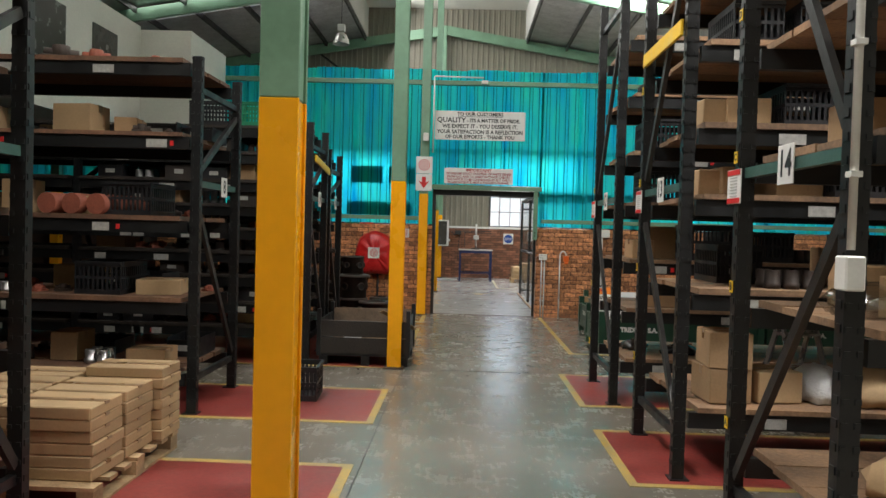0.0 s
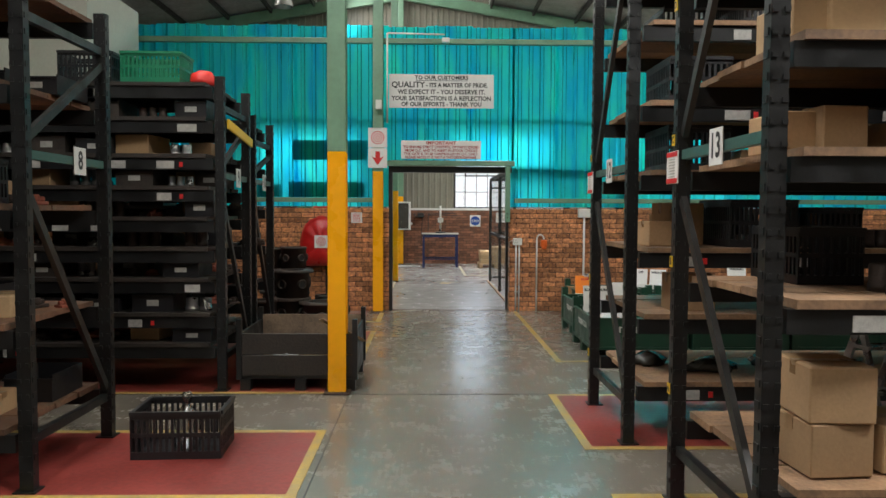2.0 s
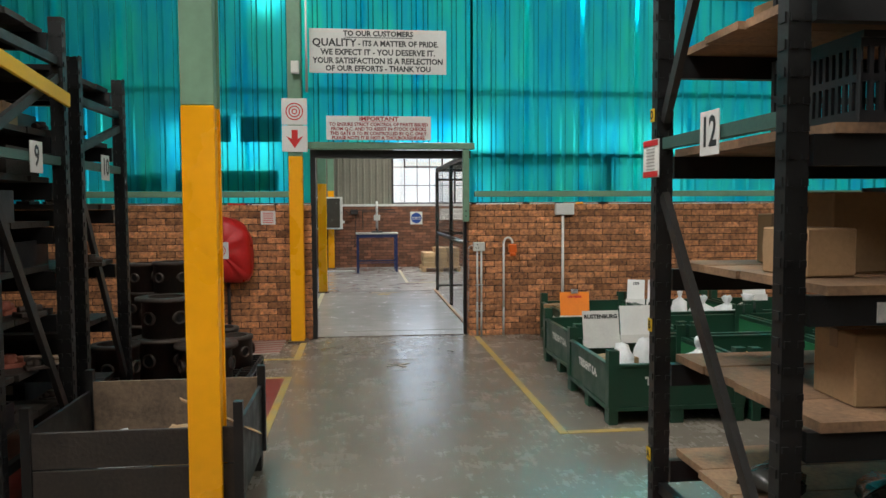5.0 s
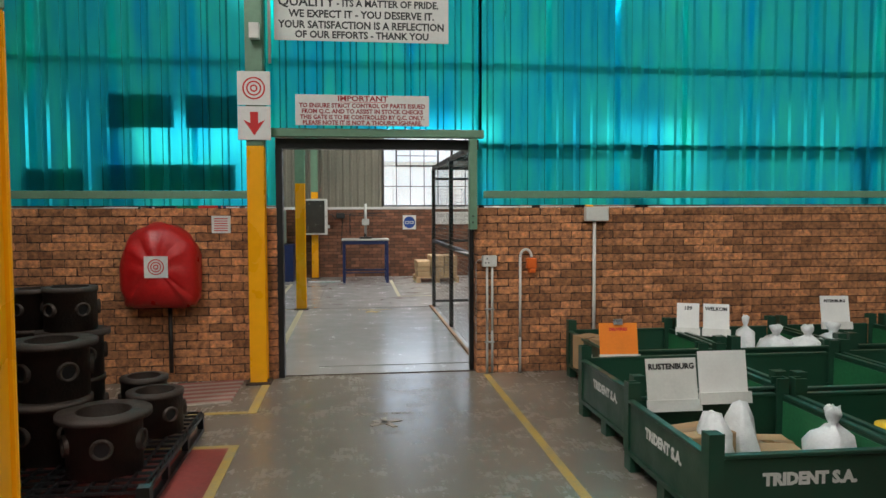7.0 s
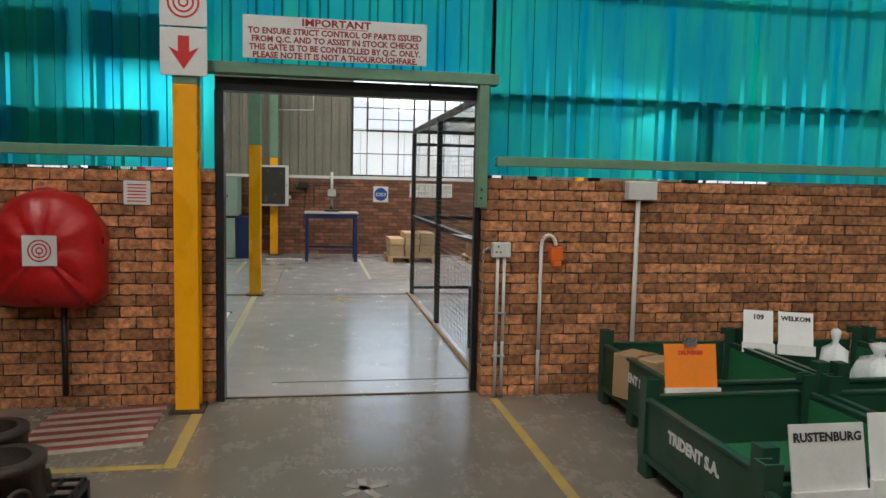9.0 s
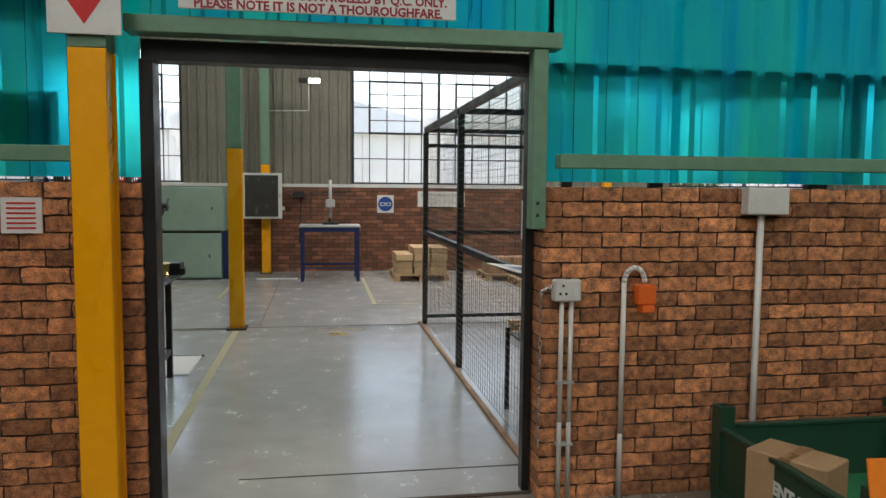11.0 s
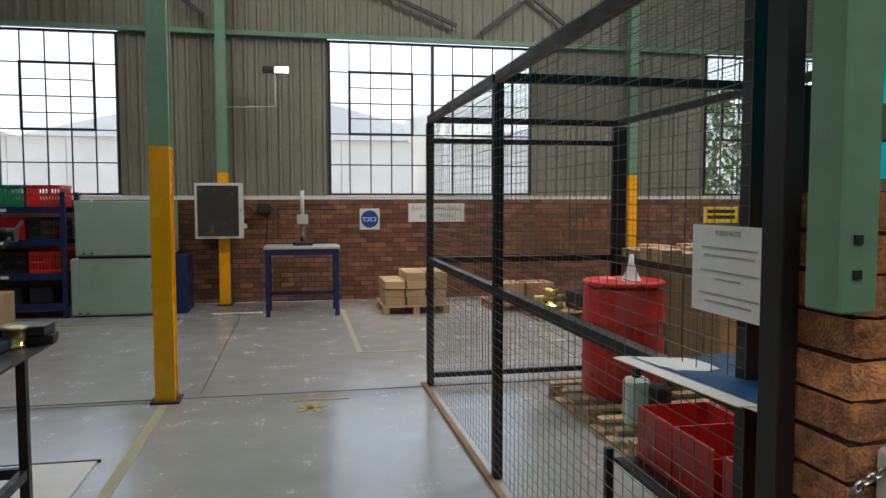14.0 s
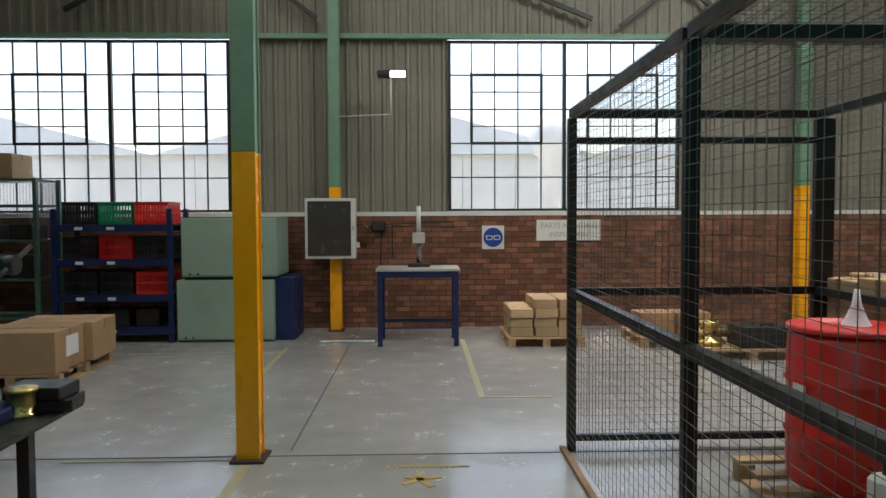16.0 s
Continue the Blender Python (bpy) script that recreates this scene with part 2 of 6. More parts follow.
def glass(name, tint, gloss):
    m = bpy.data.materials.new(name)
    m.use_nodes = True
    nt = m.node_tree
    nt.nodes.remove(nt.nodes["Principled BSDF"])
    t, g, mx = nt.nodes.new("ShaderNodeBsdfTransparent"), nt.nodes.new("ShaderNodeBsdfGlossy"), nt.nodes.new("ShaderNodeMixShader")
    t.inputs[0].default_value = (*tint, 1)
    g.inputs["Roughness"].default_value = 0.1
    mx.inputs[0].default_value = gloss
    nt.links.new(t.outputs[0], mx.inputs[1])
    nt.links.new(g.outputs[0], mx.inputs[2])
    nt.links.new(mx.outputs[0], nt.nodes["Material Output"].inputs[0])
    return m


GLASS = glass("window_glass", (0.93, 0.95, 0.95), 0.05)
CLEAR_BAG = glass("clear_plastic", (0.8, 0.82, 0.82), 0.3)
LIT = bpy.data.materials.new("lamp_glow")
LIT.use_nodes = True
LIT.node_tree.nodes["Principled BSDF"].inputs["Emission Color"].default_value = (1, 0.98, 0.85, 1)
LIT.node_tree.nodes["Principled BSDF"].inputs["Emission Strength"].default_value = 3.0

# ---------- mesh helpers ----------


def box(bm, x0, y0, z0, x1, y1, z1, m=None):
    vs = [bm.verts.new((x, y, z)) for x in (x0, x1) for y in (y0, y1) for z in (z0, z1)]
    if m is not None:
        for v in vs:
            v.co = m @ v.co
    for f in ((0, 1, 3, 2), (4, 6, 7, 5), (0, 4, 5, 1), (2, 3, 7, 6), (0, 2, 6, 4), (1, 5, 7, 3)):
        bm.faces.new([vs[i] for i in f])


def rod(bm, p0, p1, r0, r1=None, seg=12, caps=True):
    p0, p1 = Vector(p0), Vector(p1)
    r1 = r0 if r1 is None else r1
    q = (p1 - p0).to_track_quat("Z", "Y")
    rings = []
    for p, r in ((p0, r0), (p1, r1)):
        rings.append([bm.verts.new(p + q @ Vector((r * math.cos(2 * math.pi * i / seg), r * math.sin(2 * math.pi * i / seg), 0))) for i in range(seg)])
    for i in range(seg):
        f = bm.faces.new((rings[0][i], rings[0][(i + 1) % seg], rings[1][(i + 1) % seg], rings[1][i]))
        f.smooth = seg > 6
    if caps:
        bm.faces.new(rings[0][::-1])
        bm.faces.new(rings[1])


def lathe(bm, profile, seg=24, center=(0, 0, 0), squash=1.0):
    """Turn (radius, height) pairs about the z axis."""
    rings = []
    for r, z in profile:
        rings.append([bm.verts.new((center[0] + r * math.cos(2 * math.pi * i / seg), center[1] + squash * r * math.sin(2 * math.pi * i / seg), center[2] + z)) for i in range(seg)])
    for a, b in zip(rings, rings[1:]):
        for i in range(seg):
            f = bm.faces.new((a[i], a[(i + 1) % seg], b[(i + 1) % seg], b[i]))
            f.smooth = True
    return rings


def bar(bm, p0, p1, w, h):
    """A square bar from p0 to p1."""
    p0, p1 = Vector(p0), Vector(p1)
    d = p1 - p0
    q = d.to_track_quat("Y", "Z").to_matrix().to_4x4()
    box(bm, -w / 2, 0, -h / 2, w / 2, d.length, h / 2, Matrix.Translation(p0) @ q)


def finish(bm, bev=0.0):
    if bev:
        bmesh.ops.bevel(bm, geom=list(bm.edges), offset=bev, segments=1, affect="EDGES", clamp_overlap=True)
    bmesh.ops.recalc_face_normals(bm, faces=list(bm.faces))


def part(name, bm, mat, parent, label="", bev=0.0, kind=""):
    finish(bm, bev)
    me = bpy.data.meshes.new(name)
    bm.to_mesh(me)
    bm.free()
    me.materials.append(mat)
    ob = new(name, me)
    ob.parent = parent
    return tagged(ob, label, kind=kind)


def solid(name, bm, mat, m=None, label="", category="", group="", kind="", bev=0.0):
    ob = part(name, bm, mat, None, bev=bev)
    if m is not None:
        ob.matrix_basis = m
    return tagged(ob, label, category, group, kind)


def thing(name, m, label, category, group="", kind=""):
    ob = new(name)
    ob.empty_display_size = 0.1
    ob.matrix_basis = m
    return tagged(ob, label, category, group, kind)


def one(x0, y0, z0, x1, y1, z1, m=None):
    bm = bmesh.new()
    box(bm, x0, y0, z0, x1, y1, z1, m)
    return bm


def lettering(text, size, mat, parent, m, align="CENTER", bold=0.0, name="lettering", xs=1.0):
    cu = bpy.data.curves.new(name, "FONT")
    cu.body, cu.size, cu.align_x, cu.align_y, cu.offset, cu.resolution_u = text, size, align, "CENTER", bold, 2
    tmp = bpy.data.objects.new(name, cu)
    me = bpy.data.meshes.new_from_object(tmp)
    bpy.data.objects.remove(tmp)
    me.materials.clear()
    me.materials.append(mat)
    ob = new(name, me)
    ob.parent = parent
    ob.matrix_basis = m @ Matrix.Diagonal((xs, 1, 1, 1))
    return ob


def sheet_bm(x0, x1, z0, z1, pitch=0.1715, rise=0.03):
    """Box-ribbed sheeting in the xz plane, ribs standing to -y."""
    bm = bmesh.new()
    xs = []
    x = x0
    while x < x1 - 1e-6:
        for dx, dy in ((0, 0), (0.10, 0), (0.115, -rise), (0.1565, -rise)):
            if x + dx * pitch / 0.1715 <= x1:
                xs.append((x + dx * pitch / 0.1715, dy))
        x += pitch
    xs.append((x1, 0))
    cols = [[bm.verts.new((a, d, z)) for z in (z0, z1)] for a, d in xs]
    for a, b in zip(cols, cols[1:]):
        bm.faces.new((a[0], b[0], b[1], a[1]))
    return bm


# ---------- setting: floors ----------
DOOR_L, DOOR_R, WALL_Y, WALL_T = -0.47, 1.30, 13.28, 0.22
FAR_Y = 24.0
floor = solid("floor", one(-12, -4, -0.15, 14, WALL_Y + 0.12, 0), CONCRETE, label="polished grey concrete floor of the store hall", category="floor", kind="structure")
floor_b = solid("floor_2", one(-12, WALL_Y + 0.125, -0.15, 14, FAR_Y, 0), CONCRETE_B, label="pale polished concrete floor of the inspection hall", category="floor", kind="structure")
ground = solid("ground", one(-400, FAR_Y + 0.24, -0.4, 400, 700, -0.05), ASPHALT, label="outdoor yard ground", category="ground", kind="structure")


def floor_paint(name, x0, y0, x1, y1, mat, label):
    return solid(name, one(x0, y0, 0.0, x1, y1, 0.004), mat, label=label, category="floor marking", kind="structure")


def zone(x0, y0, x1, y1, aisle):
    floor_paint("red_floor_zone", x0, y0, x1, y1, RED_FLOOR, "red painted floor zone under the racking")
    w = 0.06
    for a in ((x0, y0 - w, x1, y0), (x0, y1, x1, y1 + w)):
        floor_paint("yellow_floor_line", *a, YELLOW_LINE, "worn yellow line round a red floor zone")
    a = (x1, y0 - w, x1 + w, y1 + w) if aisle > 0 else (x0 - w, y0 - w, x0, y1 + w)
    floor_paint("yellow_floor_line", *a, YELLOW_LINE, "worn yellow line round a red floor zone")


zone(-6.5, 1.6, -0.72, 4.63, 1)
zone(-6.5, 5.75, -0.72, 6.88, 1)
zone(-6.5, 8.05, -0.68, 11.25, 1)
zone(1.14, 6.56, 7.5, 7.9, -1)
zone(1.12, 4.52, 7.5, 5.68, -1)
zone(1.12, 2.4, 7.5, 3.72, -1)
for a in ((1.39, 9.32, 1.45, 13.2), (1.455, 9.32, 2.0, 9.38), (-0.68, 12.1, -0.61, 13.12), (-1.5, 12.1, -0.685, 12.16), (-0.72, 13.9, -0.65, 18.1), (0.95, 19.8, 1.01, 22.9), (-1.22, 20.5, -1.16, 22.4), (-3.0, 22.05, -1.225, 22.1), (0.3, 18.02, 0.75, 18.05), (-1.9, 18.2, -0.8, 18.23), (1.015, 19.8, 1.6, 19.84)):
    floor_paint("yellow_floor_line", *a, FADED_LINE if a[1] > 13.3 else YELLOW_LINE, "worn yellow walkway line on concrete")
JOINT = material("floor_joint", (0.06, 0.055, 0.05), 0.9, var=0.3, bump=0.1)
for a in ((-6, 7.97, 6, 7.982), (-0.62, -2, -0.612, 8), (-0.6, 18.28, 8, 18.29), (-0.6, 13.405, 1.45, 13.42), (-0.2, 13.78, 1.4, 13.79), (-0.45, 18.4, -0.442, 23.8), (-5, 18.28, -0.8, 18.29)):
    solid("floor_joint", one(a[0], a[1], 0, a[2], a[3], 0.003), JOINT, label="dark saw-cut joint in the concrete floor", category="floor joint", kind="structure")
# red and white hatch before the hose reel
hatch = thing("hatched_floor_marking", pose(-1.22, 12.85, 0.0), "red and white striped keep-clear marking on floor", "floor marking")
for i in range(6):
    for off, ink in ((0.0, FADED_WHITE), (0.07, FADED_RED)):
        y0 = -0.42 + i * 0.14 + off
        bm = one(-0.36, -0.034, 0.0, 0.36, 0.034, 0.005, pose(0, y0, 0, 0, 0, 11))
        part("stripe", bm, ink, hatch)


# ---------- setting: walls ----------
wall_right = solid("wall_partition_right", one(DOOR_R + 0.045, WALL_Y + 0.012, 0, 13.9, WALL_Y + WALL_T - 0.012, 1.61), MORTAR, label="low face brick partition wall, brown and orange", category="brick wall", kind="structure")
wall_left = solid("wall_partition_left", one(-11.9, WALL_Y + 0.012, 0, -0.56, WALL_Y + WALL_T - 0.012, 1.61), MORTAR, label="low face brick partition wall, brown and orange", category="brick wall", kind="structure")
wall_far = solid("wall_far", one(-12, FAR_Y + 0.006, 0, 14, FAR_Y + 0.22, 1.615), MORTAR, label="red brown brick wall under tall windows", category="brick wall", kind="structure")
for name, a in (("wall_west", (-12.2, -4, 0, -12, 24.2, 9)), ("wall_east", (14, -4, 0, 14.2, 24.2, 9)), ("wall_south", (-12, -4.2, 0, 14, -4, 9))):
    solid(name, one(*a), GREY_SHEET, label="plain grey sheeted hall wall", category="wall", kind="structure")

# columns
COLS = [(-0.715, y) for y in (2.87, 8.06, 13.17)] + [(-0.685, 18.25)] + [(-7.35, 13.1), (5.9, 23.78), (-0.75, 23.78), (-7.35, 8.0)]


def column(x, y):
    far = y > 23
    t = thing("column", pose(x, y, 0), "steel column painted yellow below, green above", "column", "hall columns", "structure")
    top = roof_z(x) - 0.05
    w, d = 0.077, 0.068
    band = 2.17 if 13 < y < 14 else 2.05 if 8 < y < 9 else 2.02
    for z0, z1, mat, nm in ((0, band, YELLOW, "painted_base"), (band + 0.0005, top, GREEN, "shaft")):
        bm = bmesh.new()
        for s in (-1, 1):
            box(bm, -w, s * d - 0.008, z0, w, s * d + 0.008, z1)
        box(bm, -w + 0.012, -d + 0.009, z0, w - 0.012, d - 0.009, z1)
        part(nm, bm, mat, t, bev=0.004)
    part("base_plate", one(-0.11, -0.125, 0, 0.11, 0.125, 0.018), MORTAR, t, "grimy base plate")


for c in COLS:
    column(*c)

# turquoise sheeting on the partition, in sheets with girts
PANEL_Y = WALL_Y + 0.1
for x0, x1, z0 in ((-11.9, -0.62, 1.635), (DOOR_L - 0.15, DOOR_R + 0.05, 2.36), (DOOR_R + 0.05, 13.9, 1.635)):
    n = max(1, round((x1 - x0) / 0.686))
    for i in range(n):
        a, b = x0 + (x1 - x0) * i / n, x0 + (x1 - x0) * (i + 1) / n
        sh = solid("translucent_sheet", sheet_bm(a, b + 0.055, z0, 4.42 + 0.02 * (i % 2)), TURQ, pose(0, PANEL_Y - 0.006 * (i % 2), 0), "turquoise translucent ribbed fibreglass wall sheet", "wall sheet", "partition sheets", "structure")
gir = [((-11.9, 1.70, -0.81, 1.77)), ((DOOR_R + 0.11, 1.70, 13.9, 1.77)), ((-11.9, 4.14, 13.9, 4.22))]
for x0, z0, x1, z1 in gir:
    solid("girt", one(x0, PANEL_Y - 0.13, z0, x1, PANEL_Y - 0.045, z1), GREEN, label="sage green steel girt carrying the sheets", category="girt", kind="structure", bev=0.004)
solid("girt", one(DOOR_R + 0.11, PANEL_Y + 0.004, 2.19, 13.9, PANEL_Y + 0.1, 2.235), CHARCOAL, label="dark steel rail behind the translucent sheets", category="girt", kind="structure")
solid("girt", one(-11.9, PANEL_Y + 0.03, 3.0, 13.9, PANEL_Y + 0.08, 3.03), GREEN, label="thin rail behind the translucent sheets", category="girt", kind="structure")
for x in (3.1, 5.4, 7.6):
    solid("stud", one(x, PANEL_Y + 0.03, 1.7, x + 0.07, PANEL_Y + 0.1, 2.19), CHARCOAL, label="short dark post behind the translucent sheets", category="post", kind="structure")
for x0, z0, x1, z1 in ((-2.06, 2.36, -1.49, 2.67), (-1.38, 2.36, -0.9, 2.67), (-2.8, 1.78, -2.26, 1.98), (-2.13, 1.78, -0.94, 2.02)):
    solid("backing_panel", one(x0, PANEL_Y + 0.012, z0, x1, PANEL_Y + 0.04, z1), BIN_GREEN, label="dark board fixed behind the turquoise sheeting", category="board", group="dark boards", kind="structure")

# door frame: green surround, black sliding gate frame
door = thing("door_1", pose(0, WALL_Y, 0), "open gateway with green steel surround and black gate frame", "gateway", kind="structure")
part("lintel", one(-0.60, -0.06, 2.27, 1.40, 0.06, 2.345), GREEN, door, bev=0.004)
part("jamb", one(1.262, -0.05, 1.40, 1.336, 0.04, 2.268), GREEN, door, bev=0.004)
part("black_rail", one(-0.56, 0.08, 2.17, 1.37, 0.2, 2.265), BLACK, door)
part("black_post", one(-0.56, 0.03, 0, -0.5, 0.17, 2.168), BLACK, door, bev=0.003)
part("black_post", one(1.29, 0.14, 0, 1.33, 0.21, 2.168), BLACK, door, bev=0.003)
part("threshold", one(-0.55, 0.10, 0.0, 1.33, 0.124, 0.006), MORTAR, door)

# far wall sheeting, windows
WIN = [(-5.63, -2.26), (0.85, 4.21), (7.38, 10.74)]
WZ0, WZ1 = 1.68, 4.12
spans = [(-12, WIN[0][0]), (WIN[0][1], WIN[1][0]), (WIN[1][1], WIN[2][0]), (WIN[2][1], 14)]
for a, b in spans:
    solid("wall_sheet", sheet_bm(a, b, 1.62, 4.14), GREY_SHEET, pose(0, FAR_Y + 0.06, 0), "grey ribbed steel wall sheeting", "wall sheet", kind="structure")
solid("wall_sheet", sheet_bm(-12, 14, 4.14, 8.9), GREY_SHEET, pose(0, FAR_Y + 0.06, 0), "grey ribbed steel gable sheeting", "wall sheet", kind="structure")
solid("wall_outer", one(-12, FAR_Y + 0.14, 4.2, 14, FAR_Y + 0.2, 9), GREY_SHEET, label="outer skin of the gable", category="wall", kind="structure")
for a, b in spans:
    solid("wall_outer", one(a, FAR_Y + 0.14, 1.62, b, FAR_Y + 0.2, 4.2), GREY_SHEET, label="outer skin of the far wall", category="wall", kind="structure")
solid("girt", one(-12, FAR_Y - 0.06, 4.13, 14, FAR_Y + 0.03, 4.2), GREEN, label="green girt over the far windows", category="girt", kind="structure")
solid("window_sill", one(-12, FAR_Y - 0.02, 1.617, 14, FAR_Y + 0.13, 1.675), LIGHT_GREY, label="pale cement sill along the brick wall", category="sill", kind="structure")
PANE = bpy.data.meshes.new("pane")
bmp = one(-0.5, -0.002, -0.5, 0.5, 0.002, 0.5)
finish(bmp)
bmp.to_mesh(PANE)
bmp.free()
PANE.materials.append(GLASS)


def window(x0, x1, num):
    t = thing("window_%d" % num, pose(x0, FAR_Y + 0.05, WZ0), "tall steel-framed factory window with many panes", "window", kind="structure")
    W, H = x1 - x0, WZ1 - WZ0
    bm = bmesh.new()
    for a in ((0, -0.03, 0, 0.04, 0.03, H), (W - 0.04, -0.03, 0, W, 0.03, H), (0.04, -0.03, 0, W - 0.04, 0.03, 0.035), (0.04, -0.03, H - 0.035, W - 0.04, 0.03, H), (W / 2 - 0.025, -0.032, 0.035, W / 2 + 0.025, 0.032, H - 0.035)):
        box(bm, *a)
    part("window_frame", bm, CHARCOAL, t)
    for h in (0, 1):
        c0, cw, rh = h * W / 2, W / 10, H / 5
        bm = bmesh.new()
        for i in range(1, 5):
            x = c0 + i * cw
            box(bm, x - 0.009, -0.012, 0.035, x + 0.009, 0.012, H - 0.035)
        for j in range(1, 5):
            z = j * rh
            box(bm, c0 + 0.02, -0.011, z - 0.009, c0 + W / 2 - 0.02, 0.011, z + 0.009)
        part("glazing_bars", bm, CHARCOAL, t)
        bm = bmesh.new()
        xa, xb, za, zb = c0 + cw, c0 + 4 * cw, 2 * rh, 4 * rh
        for a in ((xa - 0.02, -0.035, za - 0.02, xa + 0.02, -0.013, zb + 0.02), (xb - 0.02, -0.035, za - 0.02, xb + 0.02, -0.013, zb + 0.02), (xa + 0.02, -0.035, za - 0.02, xb - 0.02, -0.013, za + 0.02), (xa + 0.02, -0.035, zb - 0.02, xb - 0.02, -0.013, zb + 0.02)):
            box(bm, *a)
        for j in (1, 3):
            box(bm, xa + 0.02, -0.03, za + j * rh / 2 - 0.008, xb - 0.02, -0.0125, za + j * rh / 2 + 0.008)
        part("casement", bm, CHARCOAL, t)
        for i in range(5):
            for j in range(5):
                p = new("pane", PANE)
                p.parent = t
                p.matrix_basis = Matrix.LocRotScale((c0 + (i + 0.5) * cw, 0.0, (j + 0.5) * rh), None, (cw - 0.02, 1, rh - 0.02))
                p.visible_shadow = False


for i, (a, b) in enumerate(WIN):
    window(a, b, i + 1)

# roof: foil slopes, skylights, rafters, purlins, ridge monitor
MON = 2.6
for s, nm in ((-1, "west"), (1, "east")):
    xe = -12 if s < 0 else 14
    bm = bmesh.new()
    xs0 = RIDGE_X + s * MON
    m = 30
    for k in range(m):
        ya, yb = -4 + k * 28.1 / m, -4 + (k + 1) * 28.1 / m
        hole = any(abs((ya + yb) / 2 - sy) < 0.47 and (sx - RIDGE_X) * s > 0 for sx, sy in SKYLIGHTS)
        sx = -6.2 if s < 0 else 5.2
        cuts = [xs0, sx - s * 2.35, sx + s * 2.35, xe] if hole else [xs0, xe]
        for a, b in list(zip(cuts, cuts[1:]))[::2] if hole else zip(cuts, cuts[1:]):
            q = [bm.verts.new((x, y, roof_z(x) + dz)) for x, y, dz in ((a, ya, 0), (b, ya, 0), (b, yb, 0), (a, yb, 0))]
            bm.faces.new(q)
    solid("ceiling_" + nm, bm, FOIL, label="roof lined with crinkled silver foil insulation", category="ceiling", kind="structure")
    solid("monitor_side_" + nm, one(xs0 - 0.04, -4, roof_z(xs0), xs0 + 0.04, 24.1, roof_z(xs0) + 1.0), WHITE, label="pale side of the ridge monitor", category="roof monitor", kind="structure")
    for y in (-2, 3.0, 8.1, 13.2, 18.3, 23.8):
        bm = bmesh.new()
        bar(bm, (RIDGE_X, y, roof_z(RIDGE_X) - 0.2), (xe, y, roof_z(xe) - 0.2), 0.12, 0.3)
        solid("rafter", bm, GREEN, label="sage green steel roof rafter", category="rafter", group="rafters", kind="structure")
    for k in range(8):
        x = xs0 + s * k * 1.25
        if abs(x) < 13:
            solid("purlin", one(x - 0.03, -4, roof_z(x) - 0.16, x + 0.03, 24, roof_z(x) - 0.02), CHARCOAL, label="dark roof purlin", category="purlin", group="purlins", kind="structure")
for sx, sy in SKYLIGHTS:
    bm = bmesh.new()
    xa, xb = sx - 2.4, sx + 2.4
    vs = [bm.verts.new((x, y, roof_z(x) + 0.06 + dz)) for dz in (0, 0.01) for x, y in ((xa, sy - 1.0), (xb, sy - 1.0), (xb, sy + 1.0), (xa, sy + 1.0))]
    for f in ((0, 1, 2, 3), (4, 7, 6, 5), (0, 4, 5, 1), (1, 5, 6, 2), (2, 6, 7, 3), (3, 7, 4, 0)):
        bm.faces.new([vs[k] for k in f])
    solid("skylight_sheet", bm, WHITE, label="pale roof light sheet", category="skylight", group="skylights", kind="structure")
solid("ceiling_monitor", one(RIDGE_X - MON - 0.04, -4, roof_z(RIDGE_X + MON) + 1.0, RIDGE_X + MON + 0.04, 24.1, roof_z(RIDGE_X + MON) + 1.05), OFFWHITE, label="pale lid of the ridge monitor", category="ceiling", kind="structure")
for x0, z0, x1, z1 in ((-5, 7.3, -1, 4.4), (3.3, 4.3, 6, 6.4), (-2.2, 6.4, 2.9, 4.4), (2.3, 6.3, 5, 4.3), (-4.5, 4.5, -1.2, 6.2)):
    bm = bmesh.new()
    bar(bm, (x0, FAR_Y - 0.1, z0), (x1, FAR_Y - 0.1, z1), 0.05, 0.06)
    solid("bracing", bm, CHARCOAL, label="dark diagonal wall bracing", category="bracing", kind="structure")
# white office block high on the west side
office = thing("office_block", pose(0, 0, 0), "white plastered upper office block with dark windows", "office block", kind="structure")
part("wall", one(-11.9, 4.0, 2.9, -5.15, 11.5, 4.6), OFFWHITE, office)
part("wall", one(-11.9, 11.505, 2.9, -4.35, 13.2, 4.55), OFFWHITE, office)
for y in (7.2, 8.6, 10.0):
    part("office_window", one(-5.16, y, 3.5, -5.13, y + 0.7, 4.25), SMOKED, office)

# ---------- racking ----------
rng = random.Random(7)


